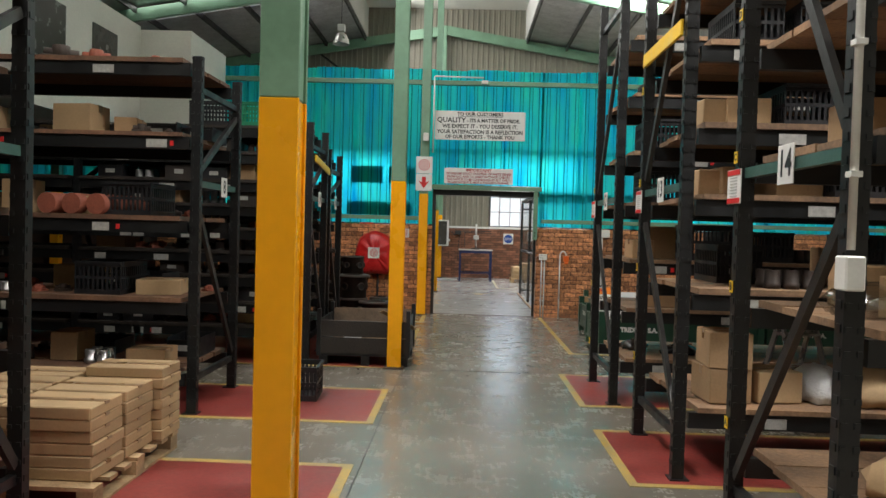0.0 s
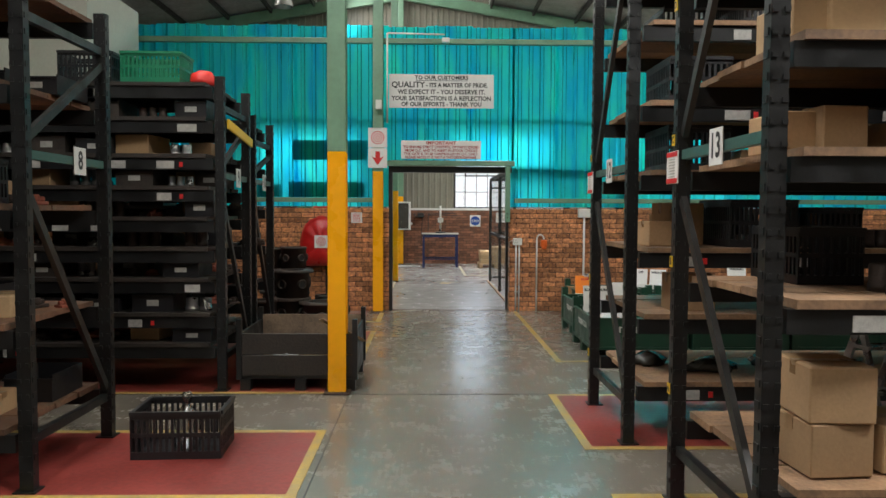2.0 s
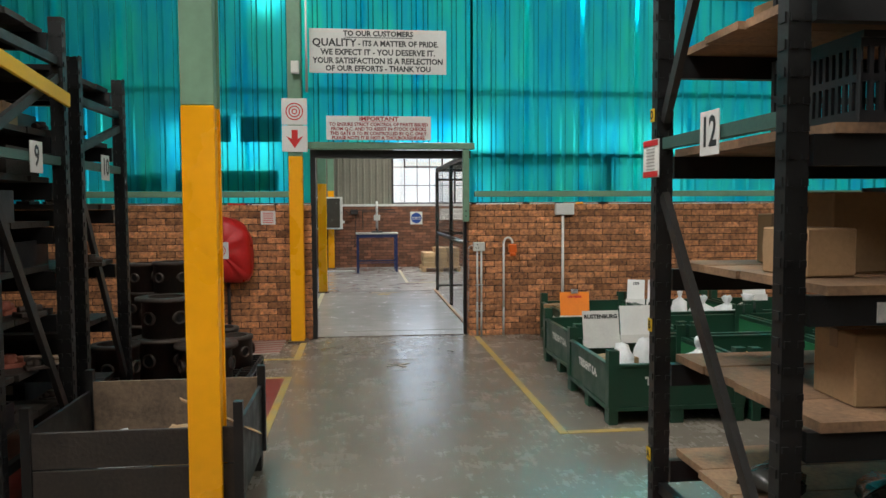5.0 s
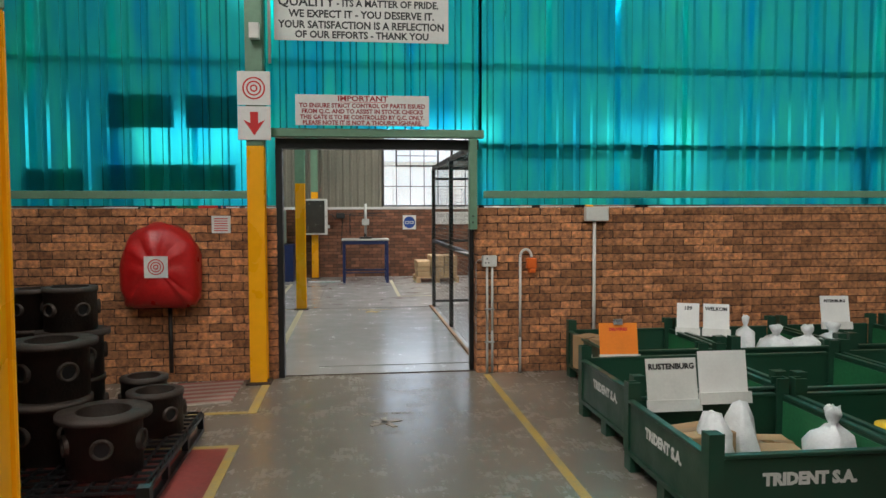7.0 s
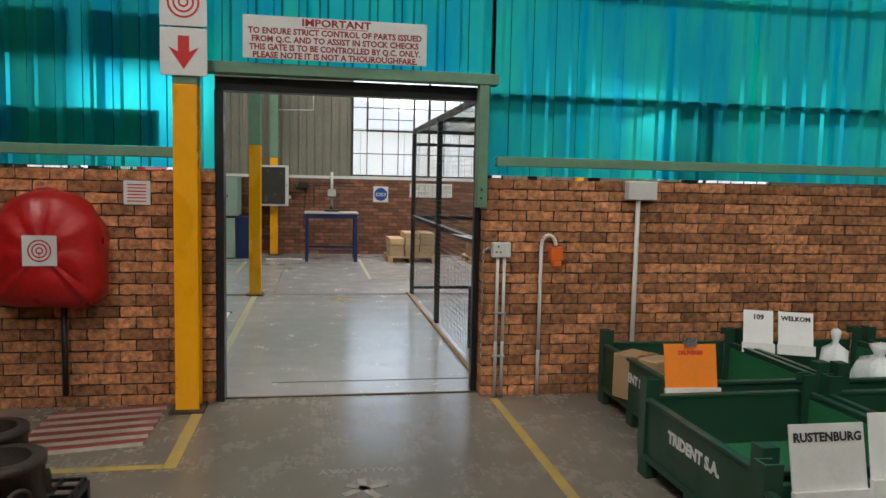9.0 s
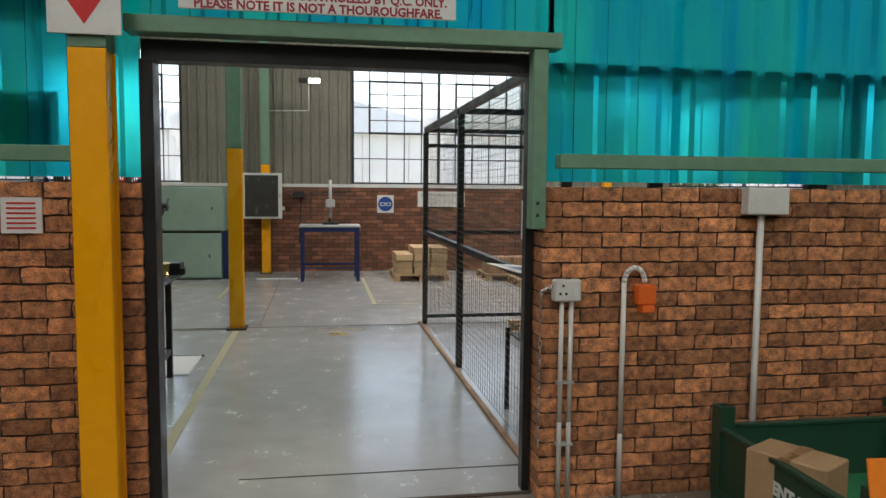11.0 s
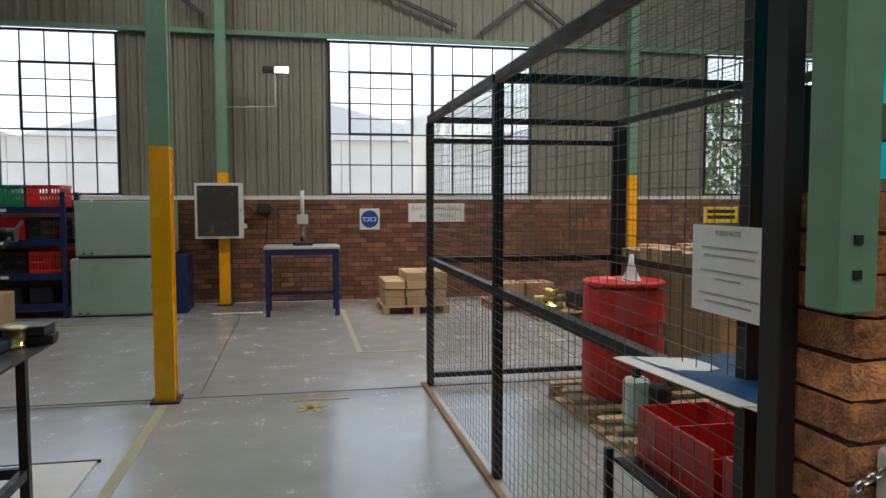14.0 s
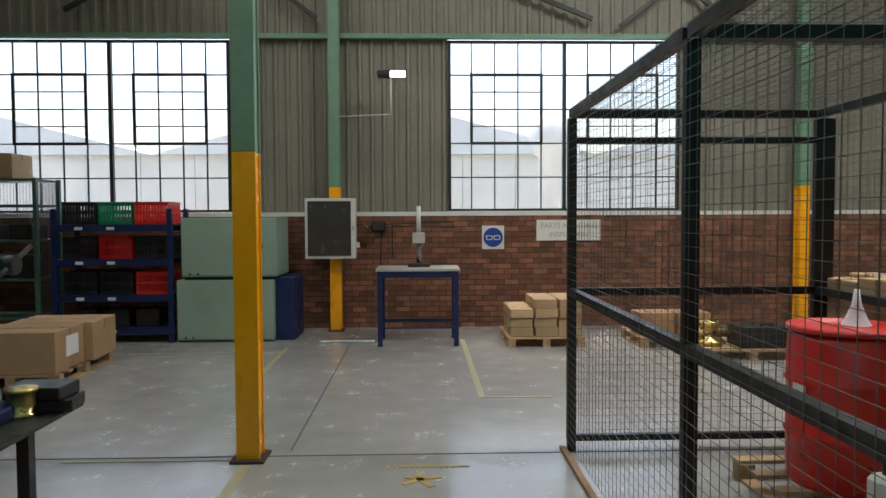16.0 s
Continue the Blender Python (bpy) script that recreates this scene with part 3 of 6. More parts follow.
def rack(x_end, side, y0, y1, height, levels, bays=2, bay=2.6, number="", wood=WOOD, tags=True, dirs=1):
    """Pallet rack whose end frame stands at x_end on the aisle; side +1 runs east, -1 west."""
    t = thing("storage_rack", pose(x_end, y0, 0), "black steel storage rack with worn plank shelves", "storage rack", "storage racks")
    D = y1 - y0
    for b in range(bays + 1):
        x = side * b * bay
        for y, f in ((0.0, -1), (D - 0.07, 1)):
            bm = bmesh.new()
            box(bm, x - (0.045 if side > 0 else 0.03), y, 0, x + (0.03 if side > 0 else 0.045), y + 0.06, height)
            if b < 2:
                for k in range(int(height / 0.085)):
                    z = 0.1 + k * 0.085
                    for dx in (-0.028, 0.018):
                        box(bm, x + side * dx - 0.011, y - 0.006, z, x + side * dx + 0.011, y - 0.0005, z + 0.022)
                    box(bm, x - side * 0.045 - 0.005, y + 0.012, z, x - side * 0.045 + 0.005, y + 0.05, z + 0.03)
            box(bm, x - 0.06, y - 0.02, 0, x + 0.06, y + 0.09, 0.012)
            part("upright", bm, BLACK, t)
        for z in (0.28, 1.85, height - 0.25):
            part("frame_tie", one(x - 0.02, 0.071, z - 0.025, x + 0.02, D - 0.071, z + 0.025), DARK_GREEN_BAR if z == 1.85 else BLACK, t)
        for a, c in ((1.62, 0.35), (1.95, height - 0.35)):
            bm = bmesh.new()
            ya, yb = (D - 0.08, 0.08) if side * dirs > 0 else (0.08, D - 0.08)
            bar(bm, (x - side * 0.012, ya, a), (x - side * 0.012, yb, c), 0.03, 0.05)
            part("diagonal_brace", bm, CHARCOAL, t)
    for li, z in enumerate(levels):
        for b in range(bays):
            xa, xb = sorted((side * (b * bay + 0.047), side * ((b + 1) * bay - 0.047)))
            for y in (0.0, D - 0.05):
                bm = bmesh.new()
                box(bm, xa, y, z - 0.135, xb, y + 0.045, z - 0.036)
                part("beam", bm, BLACK, t)
            n = 4
            for k in range(n):
                w = (D + 0.04) / n
                j = rng.uniform(-0.03, 0.03)
                x0, x1 = (xa - 0.0, xb) if not b else (xa, xb)
                if side > 0:
                    x0 += 0.03 + abs(j)
                else:
                    x1 -= 0.03 + abs(j)
                part("plank", one(x0, -0.02 + k * w + 0.004, z - 0.034, x1, -0.02 + (k + 1) * w - 0.004, z + rng.uniform(-0.004, 0.003)), wood, t)
            if tags:
                for k in range(rng.randint(2, 4)):
                    x = rng.uniform(xa + 0.1, xb - 0.25)
                    part("label_card", one(x, -0.006, z - 0.125, x + rng.uniform(0.1, 0.17), -0.001, z - 0.06), TAG, t, "white paper stock label")
                    if rng.random() < 0.4:
                        part("sticker", one(x + 0.19, -0.005, z - 0.11, x + 0.22, -0.001, z - 0.07), RED_INK, t, "red dot sticker")
    if number:
        yn = D * 0.43 if side > 0 else D - 0.5
        z = 1.85
        p = part("number_plate", one(-side * 0.03 - 0.003, yn, z - 0.085, -side * 0.03 + 0.003, yn + 0.15, z + 0.085), WHITE, t, "white number plate", bev=0.001)
        lettering(number, 0.16, BLACK_INK, p, pose(-side * 0.03 - side * 0.0045, yn + 0.075, z, 90, 0, -90 if side > 0 else 90), bold=0.004, name="number", xs=0.8)
    if side > 0:
        card = part("notice_card", one(-0.055, D - 0.11, 1.7, -0.049, D + 0.06, 1.87), PAPER, t, "white notice with red border")
        for z in (1.703, 1.842):
            part("red_band", one(-0.058, D - 0.107, z, -0.0555, D + 0.057, z + 0.025), RED_INK, card)
        for k in range(7):
            part("text_line", one(-0.0575, D - 0.07, 1.735 + k * 0.015, -0.0555, D + 0.02, 1.74 + k * 0.015), PIPE_GREY, card)
        for z, c in ((0.58, "A"), (1.26, "B"), (1.9, "C"), (2.6, "D")) if number != "12" else ((0.4, "A"), (1.0, "B"), (1.95, "D")):
            tg = part("level_tag", one(-0.054, D - 0.054, z, -0.0505, D - 0.012, z + 0.058), TAG_YELLOW, t, "yellow level tag")
            lettering(c, 0.05, BLACK_INK, tg, pose(-0.0555, D - 0.033, z + 0.029, 90, 0, -90), bold=0.002, name="letter")
    return t


def carton(x, y, z, w, d, h, rz=0.0, mat=None, label="brown cardboard carton closed with tape"):
    t = thing("carton", pose(x, y, z, 0, 0, rz), label, "carton", "cartons")
    part("box", one(-w / 2, -d / 2, 0, w / 2, d / 2, h), mat or CARDBOARD, t, bev=0.006)
    part("tape", one(-w / 2 - 0.002, -0.025, h * 0.75, w / 2 + 0.002, 0.025, h + 0.002), TAPE, t)
    return t


def slotted(L, h, m):
    """Moulded crate wall with two rows of upright slots and a lipped top edge."""
    bm = bmesh.new()
    n = max(5, int(L / 0.035))
    xs = [-L / 2]
    for i in range(n):
        c = -L / 2 + L * i / n
        xs += [c + 0.008, c + L / n - 0.008]
    xs.append(L / 2)
    zs = (0, h * 0.16, h * 0.47, h * 0.55, h * 0.84, h)
    grid = {}

    def vert(i, k, y):
        if (i, k, y) not in grid:
            grid[i, k, y] = bm.verts.new(m @ Vector((xs[i], y, zs[k])))
        return grid[i, k, y]

    full = {(i, k) for i in range(len(xs) - 1) for k in range(5) if k in (0, 2, 4) or i % 2 == 0}
    for i, k in full:
        for y in (0.0, 0.012):
            bm.faces.new([vert(a, b, y) for a, b in ((i, k), (i + 1, k), (i + 1, k + 1), (i, k + 1))])
        for di, dk, e in ((-1, 0, ((i, k), (i, k + 1))), (1, 0, ((i + 1, k), (i + 1, k + 1))), (0, -1, ((i, k), (i + 1, k))), (0, 1, ((i, k + 1), (i + 1, k + 1)))):
            if (i + di, k + dk) not in full:
                bm.faces.new((vert(*e[0], 0.0), vert(*e[1], 0.0), vert(*e[1], 0.012), vert(*e[0], 0.012)))
    return bm


def crate(x, y, z, w, d, h, mat, rz=0.0, label="open plastic crate with slotted sides"):
    t = thing("plastic_crate", pose(x, y, z, 0, 0, rz), label, "crate", "plastic crates")
    part("base", one(-w / 2 + 0.014, -d / 2 + 0.014, 0, w / 2 - 0.014, d / 2 - 0.014, 0.012), mat, t)
    for nm, L, m in (("side", w, pose(0, -d / 2, 0)), ("side", w, pose(0, d / 2 - 0.012, 0)), ("end", d - 0.026, pose(-w / 2 + 0.012, 0, 0, 0, 0, 90)), ("end", d - 0.026, pose(w / 2, 0, 0, 0, 0, 90))):
        part(nm, slotted(L, h, m), mat, t)
        part("lip", one(-L / 2, -0.012, h - 0.022, L / 2, -0.0005, h, m), mat, t)
    return t


def tub(x, y, z, w, d, h, mat=None):
    t = thing("storage_tub", pose(x, y, z), "dark plastic storage tub with open top", "tub", "storage tubs")
    bm = bmesh.new()
    for a in ((-w / 2, -d / 2, 0, w / 2, d / 2, 0.008), (-w / 2, -d / 2, 0.008, w / 2, -d / 2 + 0.008, h * 0.8), (-w / 2, d / 2 - 0.008, 0.008, w / 2, d / 2, h), (-w / 2, -d / 2 + 0.008, 0.008, -w / 2 + 0.008, d / 2 - 0.008, h), (w / 2 - 0.008, -d / 2 + 0.008, 0.008, w / 2, d / 2 - 0.008, h)):
        box(bm, *a)
    part("body", bm, mat or PLASTIC_BLACK, t)
    part("rim", one(-w / 2 - 0.008, -d / 2 - 0.008, h * 0.8, w / 2 + 0.008, -d / 2 - 0.0005, h * 0.88), mat or PLASTIC_BLACK, t)
    part("label_card", one(-0.05, -d / 2 - 0.004, h * 0.3, 0.05, -d / 2 - 0.001, h * 0.6), TAG, t)
    return t


def bushing(x, y, z, r, h, mat=None, name="steel_bush"):
    bm = bmesh.new()
    lathe(bm, [(r * 0.55, h), (r * 0.55, h * 0.1), (0.001, h * 0.1)], 14)
    lathe(bm, [(0.001, 0), (r, 0), (r, h * 0.3), (r * 0.92, h * 0.32), (r * 0.92, h * 0.93), (r * 0.85, h), (r * 0.55, h)], 14)
    return solid(name, bm, mat or STEEL, pose(x, y, z), "turned steel machine bush on a shelf", "machine part", "machine parts")


def casting_small(x, y, z, s):
    bm = bmesh.new()
    box(bm, -s, -s * 0.7, 0, s, s * 0.7, s * 0.35)
    rod(bm, (0, 0, s * 0.34), (0, 0, s * 1.0), s * 0.55, s * 0.45, 12)
    rod(bm, (-s * 0.9, 0, s * 0.55), (s * 0.9, 0, s * 0.55), s * 0.28, None, 10)
    return solid("small_casting", bm, rng.choice([IRON, RUST, IRON]), pose(x, y, z, 0, 0, rng.uniform(0, 90)), "small dark cast iron part", "casting", "machine parts", bev=0.003)


def bag(x, y, z, w, h, mat=POLY, name="plastic_bag", label="crumpled plastic bag with parts", knot=True, seed=0):
    r = random.Random(seed + int(x * 100))
    bm = bmesh.new()
    prof = [(0.001, 0), (w * 0.45, 0.0), (w * 0.52, h * 0.2), (w * 0.53, h * 0.5), (w * 0.4, h * 0.66), (w * 0.16, h * 0.75), (w * 0.09, h * 0.79), (w * 0.17, h * 0.88), (w * 0.2, h * 0.96), (w * 0.1, h), (0.001, h * 0.98)] if knot else [(0.001, 0), (w * 0.5, 0), (w * 0.52, h * 0.3), (w * 0.4, h * 0.7), (w * 0.2, h * 0.95), (0.001, h)]
    lathe(bm, prof, 18, squash=0.75)
    for v in bm.verts:
        d = noise.noise(v.co * (9 / max(w, 0.1) * 0.35) + Vector((r.uniform(0, 50), 0, 0)))
        v.co += Vector((v.co.x, v.co.y, 0)) * d * 0.5 + Vector((0, 0, d * h * 0.06 if v.co.z > 0.01 else 0))
    return solid(name, bm, mat, pose(x, y, z, 0, 0, r.uniform(0, 360)), label, "bag", "plastic bags")


def fill_shelf(x0, x1, yf, yb, z, room, dark, rows=2):
    """Assorted stock set out along one shelf."""
    x = x0 + rng.uniform(0.03, 0.12)
    while x < x1 - 0.15:
        k = rng.random()
        ym = (yf + yb) / 2
        if dark and k < 0.4:
            w, h = rng.uniform(0.22, 0.36), min(room, rng.uniform(0.12, 0.2))
            tub(x + w / 2, yf + 0.24, z, w, 0.4, h, rng.choice([PLASTIC_BLACK, PLASTIC_BLACK, PLASTIC_BLACK, STILLAGE_WOOD]))
        elif k < 0.22 and not dark:
            w, h = rng.uniform(0.3, 0.42), min(room, 0.27)
            crate(x + w / 2, yf + 0.32, z, w, 0.5, h, PLASTIC_BLACK, label="black plastic crate with slotted sides")
        elif k < 0.58:
            w, h = rng.uniform(0.18, 0.36), min(room, rng.uniform(0.12, 0.28))
            carton(x + w / 2, yf + rng.uniform(0.22, 0.4), z, w, rng.uniform(0.25, 0.4), h, rng.uniform(-12, 12), rng.choice([CARDBOARD, CARD_PALE, CARDBOARD]))
        elif k < 0.82 and rows:
            w = rng.uniform(0.25, 0.4)
            r = rng.uniform(0.032, 0.055)
            h = rng.uniform(0.07, 0.16)
            mt = rng.choice([STEEL, IRON, STEEL])
            for a in range(max(2, int(w / (2.2 * r)))):
                for b in range(rows):
                    bushing(x + r + a * 2.2 * r, yf + 0.1 + r + b * 2.4 * r, z, r, min(h, room), mt)
        else:
            w = rng.uniform(0.25, 0.35)
            for a in range(2):
                casting_small(x + 0.08 + a * 0.17, yf + rng.uniform(0.12, 0.3), z, rng.uniform(0.05, 0.08))
        x += w + rng.uniform(0.03, 0.14)


R12 = [0.43, 0.88, 1.32, 1.83, 2.28, 2.8, 3.3]
R13 = [0.47, 1.21, 1.80, 2.24, 2.75, 3.25]
R14 = [0.47, 1.22, 1.94, 2.5, 3.1]
rack(1.40, 1, 6.60, 7.68, 3.85, R12, number="12", wood=WOOD_WORN)
rack(1.395, 1, 4.60, 5.70, 3.85, R13, number="13", wood=WOOD_WORN)
rack(1.395, 1, 2.62, 3.72, 3.85, R14, number="14", dirs=-1, wood=WOOD_WORN)
for ya, yb, zs in ((6.6, 7.68, R12[2:6]), (4.6, 5.7, R13[2:5]), (2.62, 3.72, R14[1:])):
    for z in zs:
        fill_shelf(2.1 if ya > 6 else 1.62, 4.0, ya + 0.02, yb, z, 0.3, False)
        fill_shelf(1.7, 4.0, ya + 0.55, yb, z, 0.26, False, 0)
fill_shelf(2.5, 4.0, 6.75, 7.68, R12[1], 0.3, False)
fill_shelf(1.7, 4.0, 5.15, 5.7, R13[1], 0.3, False, 0)
# stock seen close on the right-hand racks
carton(1.66, 6.95, 1.32, 0.2, 0.25, 0.17, 5)
carton(1.86, 7.1, 1.32, 0.26, 0.3, 0.3, 6)
carton(1.86, 6.85, 0.88, 0.3, 0.26, 0.25, -4, CARDBOARD)
crate(2.3, 6.95, 1.32, 0.46, 0.56, 0.32, PLASTIC_BLACK, label="black plastic crate with slotted sides")
crate(1.85, 6.92, 2.28, 0.42, 0.52, 0.3, PLASTIC_BLACK, label="black plastic crate with slotted sides")
crate(1.85, 6.92, 1.83, 0.42, 0.52, 0.3, PLASTIC_BLACK, label="black plastic crate with slotted sides")
for x, y, z, w in ((1.7, 7.2, 0.432, 0.3), (2.1, 7.0, 0.432, 0.4), (2.6, 7.1, 0.432, 0.4)):
    bag(x, y, z, w, 0.09, SMOKED, knot=False, label="dark parts wrapped in plastic lying on a shelf")
carton(1.72, 4.85, 0.475, 0.27, 0.32, 0.22, 4)
carton(1.73, 4.84, 0.698, 0.27, 0.32, 0.23, -3)
carton(2.05, 4.9, 0.475, 0.3, 0.3, 0.2, 8, CARD_PALE)
for i in range(3):
    for j in range(2):
        bushing(2.0 + i * 0.12, 4.78 + j * 0.13, 1.213, 0.052, 0.12, IRON)
for i, (x, y) in enumerate(((1.9, 3.0), (2.2, 2.9), (2.5, 3.1), (2.4, 5.0), (2.75, 4.9))):
    bag(x, y, 0.475, 0.5, 0.22, POLY if i % 2 else CARD_PALE, knot=False, label="crumpled wrapping paper and plastic on a shelf", seed=i)
for i, (x, y) in enumerate(((1.75, 3.1), (2.05, 2.95), (2.4, 3.0))):
    bag(x, y, 1.225, 0.42, 0.14, CLEAR_BAG, knot=False, label="clear plastic bag of parts on a shelf", seed=i)
carton(1.62, 5.0, 1.803, 0.2, 0.3, 0.17, 4)
carton(1.62, 4.95, 2.243, 0.2, 0.3, 0.18, 3, CARD_PALE)
# yellow barcode bracket on the rack frame
br = thing("yellow_bracket", pose(1.345, 4.66, 2.79), "yellow steel arm bracket on a rack upright", "bracket")
part("arm", one(-0.02, 0, 0, 0.0, 0.95, 0.1), TAG_YELLOW, br, bev=0.003)
# conduit and switch box on the rack post
cd = thing("conduit", pose(1.335, 2.56, 0), "pale conduit with a white switch box on rack", "conduit")
bm = bmesh.new()
rod(bm, (0, 0, 1.5), (0, 0, 3.8), 0.014)
part("pipe", bm, LIGHT_GREY, cd)
part("switch_box", one(-0.035, -0.04, 1.36, 0.035, 0.04, 1.48), LIGHT_GREY, cd, bev=0.006)
for z in (1.75, 2.2, 2.8):
    part("clip", one(-0.02, -0.02, z, 0.02, 0.02, z + 0.02), LIGHT_GREY, cd)

ld = thing("step_ladder", pose(2.8, 6.15, 0, 0, 0, 12), "small aluminium step ladder standing between racks", "ladder")
for x in (-0.17, 0.17):
    for ya, yb, nm in ((-0.3, 0.0, "front_rail"), (0.34, 0.03, "rear_rail")):
        bm = bmesh.new()
        bar(bm, (x * 1.1, ya, 0), (x * 0.85, yb, 0.86), 0.022, 0.045)
        part(nm, bm, STEEL, ld)
for k in range(3):
    z = 0.24 + k * 0.25
    part("tread", one(-0.165, -0.33 + 0.35 * z, z, 0.165, -0.21 + 0.35 * z, z + 0.02), STEEL, ld)
part("platform", one(-0.16, -0.09, 0.861, 0.16, 0.12, 0.885), PLASTIC_BLACK, ld)

LA = [0.36, 0.93, 1.58, 2.25, 2.83]
rack(-2.14, -1, 5.78, 6.85, 2.85, LA, number="8", wood=WOOD_BROWN)
for z, room in ((0.93, 0.4), (1.58, 0.4), (2.25, 0.35)):
    fill_shelf(-4.6, -2.3, 5.8, 6.8, z, room, False)
fill_shelf(-4.6, -2.3, 5.8, 6.8, 0.36, 0.3, True)
for i, x in enumerate((-2.95, -3.15, -3.35)):
    bm = bmesh.new()
    rod(bm, (0, 0, 0), (0.12, 0.7, 0), 0.085, None, 20)
    solid("red_pipe_section", bm, RUST, pose(x, 5.82, 1.58 + 0.086), "rust red round bar lying on a shelf", "pipe", "red round bars")
for x, s in ((-3.1, 0.12), (-3.4, 0.15), (-2.6, 0.08)):
    casting_small(x, 6.1, 2.835, s)
for z, room in ((0.36, 0.35), (0.93, 0.45), (1.58, 0.4), (2.25, 0.35)):
    fill_shelf(-4.6, -2.25, 6.3, 6.8, z, room, True, 0)
LB = [0.42, 0.68, 0.98, 1.24, 1.50, 1.76, 2.03, 2.34, 2.63]
rack(-1.72, -1, 8.08, 9.03, 2.68, LB, number="9", wood=STILLAGE_WOOD)
for z in LB[:-1]:
    fill_shelf(-4.2, -1.8, 8.09, 9.0, z, 0.17, True, 1)
crate(-2.3, 8.3, 2.633, 0.5, 0.36, 0.26, PLASTIC_GREEN, label="green plastic crate with slotted sides")
crate(-2.85, 8.3, 2.633, 0.45, 0.36, 0.26, PLASTIC_BLACK, label="black plastic crate with slotted sides")
bag(-1.9, 8.3, 2.635, 0.26, 0.13, PLASTIC_RED, knot=False, label="red and white plastic bag on the rack top")
for z in LB[:-1]:
    fill_shelf(-4.2, -1.8, 8.5, 9.0, z, 0.15, True, 0)
LC = [0.35, 0.8, 1.2, 1.6, 2.05, 2.45]
rack(-1.72, -1, 9.2, 10.1, 2.5, LC, number="10", wood=STILLAGE_WOOD)
for z in LC[:-1]:
    fill_shelf(-4.2, -1.8, 9.21, 10.0, z, 0.25, True, 0)
rack(-2.12, -1, 2.45, 3.5, 2.85, LA, number="7", wood=WOOD_BROWN)
for z in LA[1:4]:
    fill_shelf(-4.6, -2.3, 2.5, 3.4, z, 0.35, False, 0)
yb2 = thing("yellow_bracket", pose(-1.64, 8.12, 2.25, -6, 0, 0), "yellow steel bar across a rack frame", "bracket")
part("arm", one(-0.02, 0, 0, 0.0, 0.85, 0.08), TAG_YELLOW, yb2, bev=0.003)


# ---------- pallets, cartons, crates in the aisle ----------
def pallet(x, y, w, d, rz=0.0, mat=PALLET_WOOD, label="worn wooden pallet on the floor"):
    t = thing("pallet", pose(x, y, 0, 0, 0, rz), label, "pallet", "pallets")
    for i in range(3):
        cx = -w / 2 + 0.05 + i * (w - 0.1) / 2
        part("skid", one(cx - 0.045, -d / 2, 0, cx + 0.045, d / 2, 0.018), mat, t)
        for j in range(3):
            cy = -d / 2 + 0.06 + j * (d - 0.12) / 2
            part("block", one(cx - 0.045, cy - 0.055, 0.0185, cx + 0.045, cy + 0.055, 0.1), mat, t)
    n = 7
    for j in range(n):
        cy = -d / 2 + 0.05 + j * (d - 0.1) / (n - 1)
        part("slat", one(-w / 2, cy - 0.047, 0.1005, w / 2, cy + 0.047, 0.122), mat, t)
    return t


pallet(-2.45, 4.35, 1.1, 1.15)
for cx, cy, n in ((-2.74, 4.05, 6), (-2.21, 4.05, 6), (-2.74, 4.45, 6), (-2.21, 4.45, 6), (-2.74, 4.8, 6), (-2.15, 4.8, 7)):
    for k in range(n):
        carton(cx + rng.uniform(-0.008, 0.008), cy + rng.uniform(-0.006, 0.006), 0.124 + k * 0.067, 0.5, 0.37 if cy < 4.7 else 0.3, 0.065, rng.uniform(-0.8, 0.8), CARD_PALE, "flat brown carton stacked on a pallet")
cr = crate(-1.52, 6.52, 0.005, 0.55, 0.4, 0.3, PLASTIC_BLACK, 3, "black plastic crate with slotted sides on the red floor")
bag(-1.5, 6.52, 0.02, 0.22, 0.36, CLEAR_BAG, label="clear bag standing in a black crate")

# black steel stillage beside the second column
st = thing("steel_stillage", pose(-1.07, 8.42, 0.004), "black steel stillage box with carton inside", "stillage")
part("base", one(-0.5, -0.32, 0.1, 0.5, 0.5, 0.13), BLACK, st)
for z0, z1 in ((0.131, 0.308), (0.316, 0.495)):
    part("front_board", one(-0.5, -0.34, z0, 0.5, -0.321, z1), STILLAGE_WOOD, st, bev=0.003)
part("back_panel", one(-0.5, 0.481, 0.131, 0.5, 0.5, 0.55), WOOD_DIRTY, st)
for x in (-0.5, 0.481):
    part("side_panel", one(x, -0.32, 0.131, x + 0.019, 0.48, 0.5), BLACK, st)
for x in (-0.49, -0.02, 0.41):
    for y in (-0.33, 0.41):
        part("foot", one(x, y, 0, x + 0.09, y + 0.08, 0.0995), BLACK, st)
for x in (-0.515, 0.475):
    for y in (-0.355, 0.475):
        part("corner_post", one(x, y, 0.1, x + 0.045, y + 0.045, 0.62), BLACK, st)
bag(-0.95, 8.5, 0.135, 0.34, 0.26, CARD_PALE, knot=False, label="torn carton board in the stillage")
bag(-1.25, 8.5, 0.135, 0.3, 0.24, POLY, knot=False, label="white plastic in the stillage", seed=5)


fl4 = thing("carton_flap", pose(-0.72, 8.3, 0.5, -12, 28, 10), "torn brown carton flap leaning out of the stillage", "cardboard")
part("board", one(-0.2, -0.14, 0, 0.2, 0.14, 0.006), CARDBOARD, fl4)
part("torn_edge", one(0.2005, -0.1, 0.0, 0.24, 0.12, 0.005), CARD_PALE, fl4)
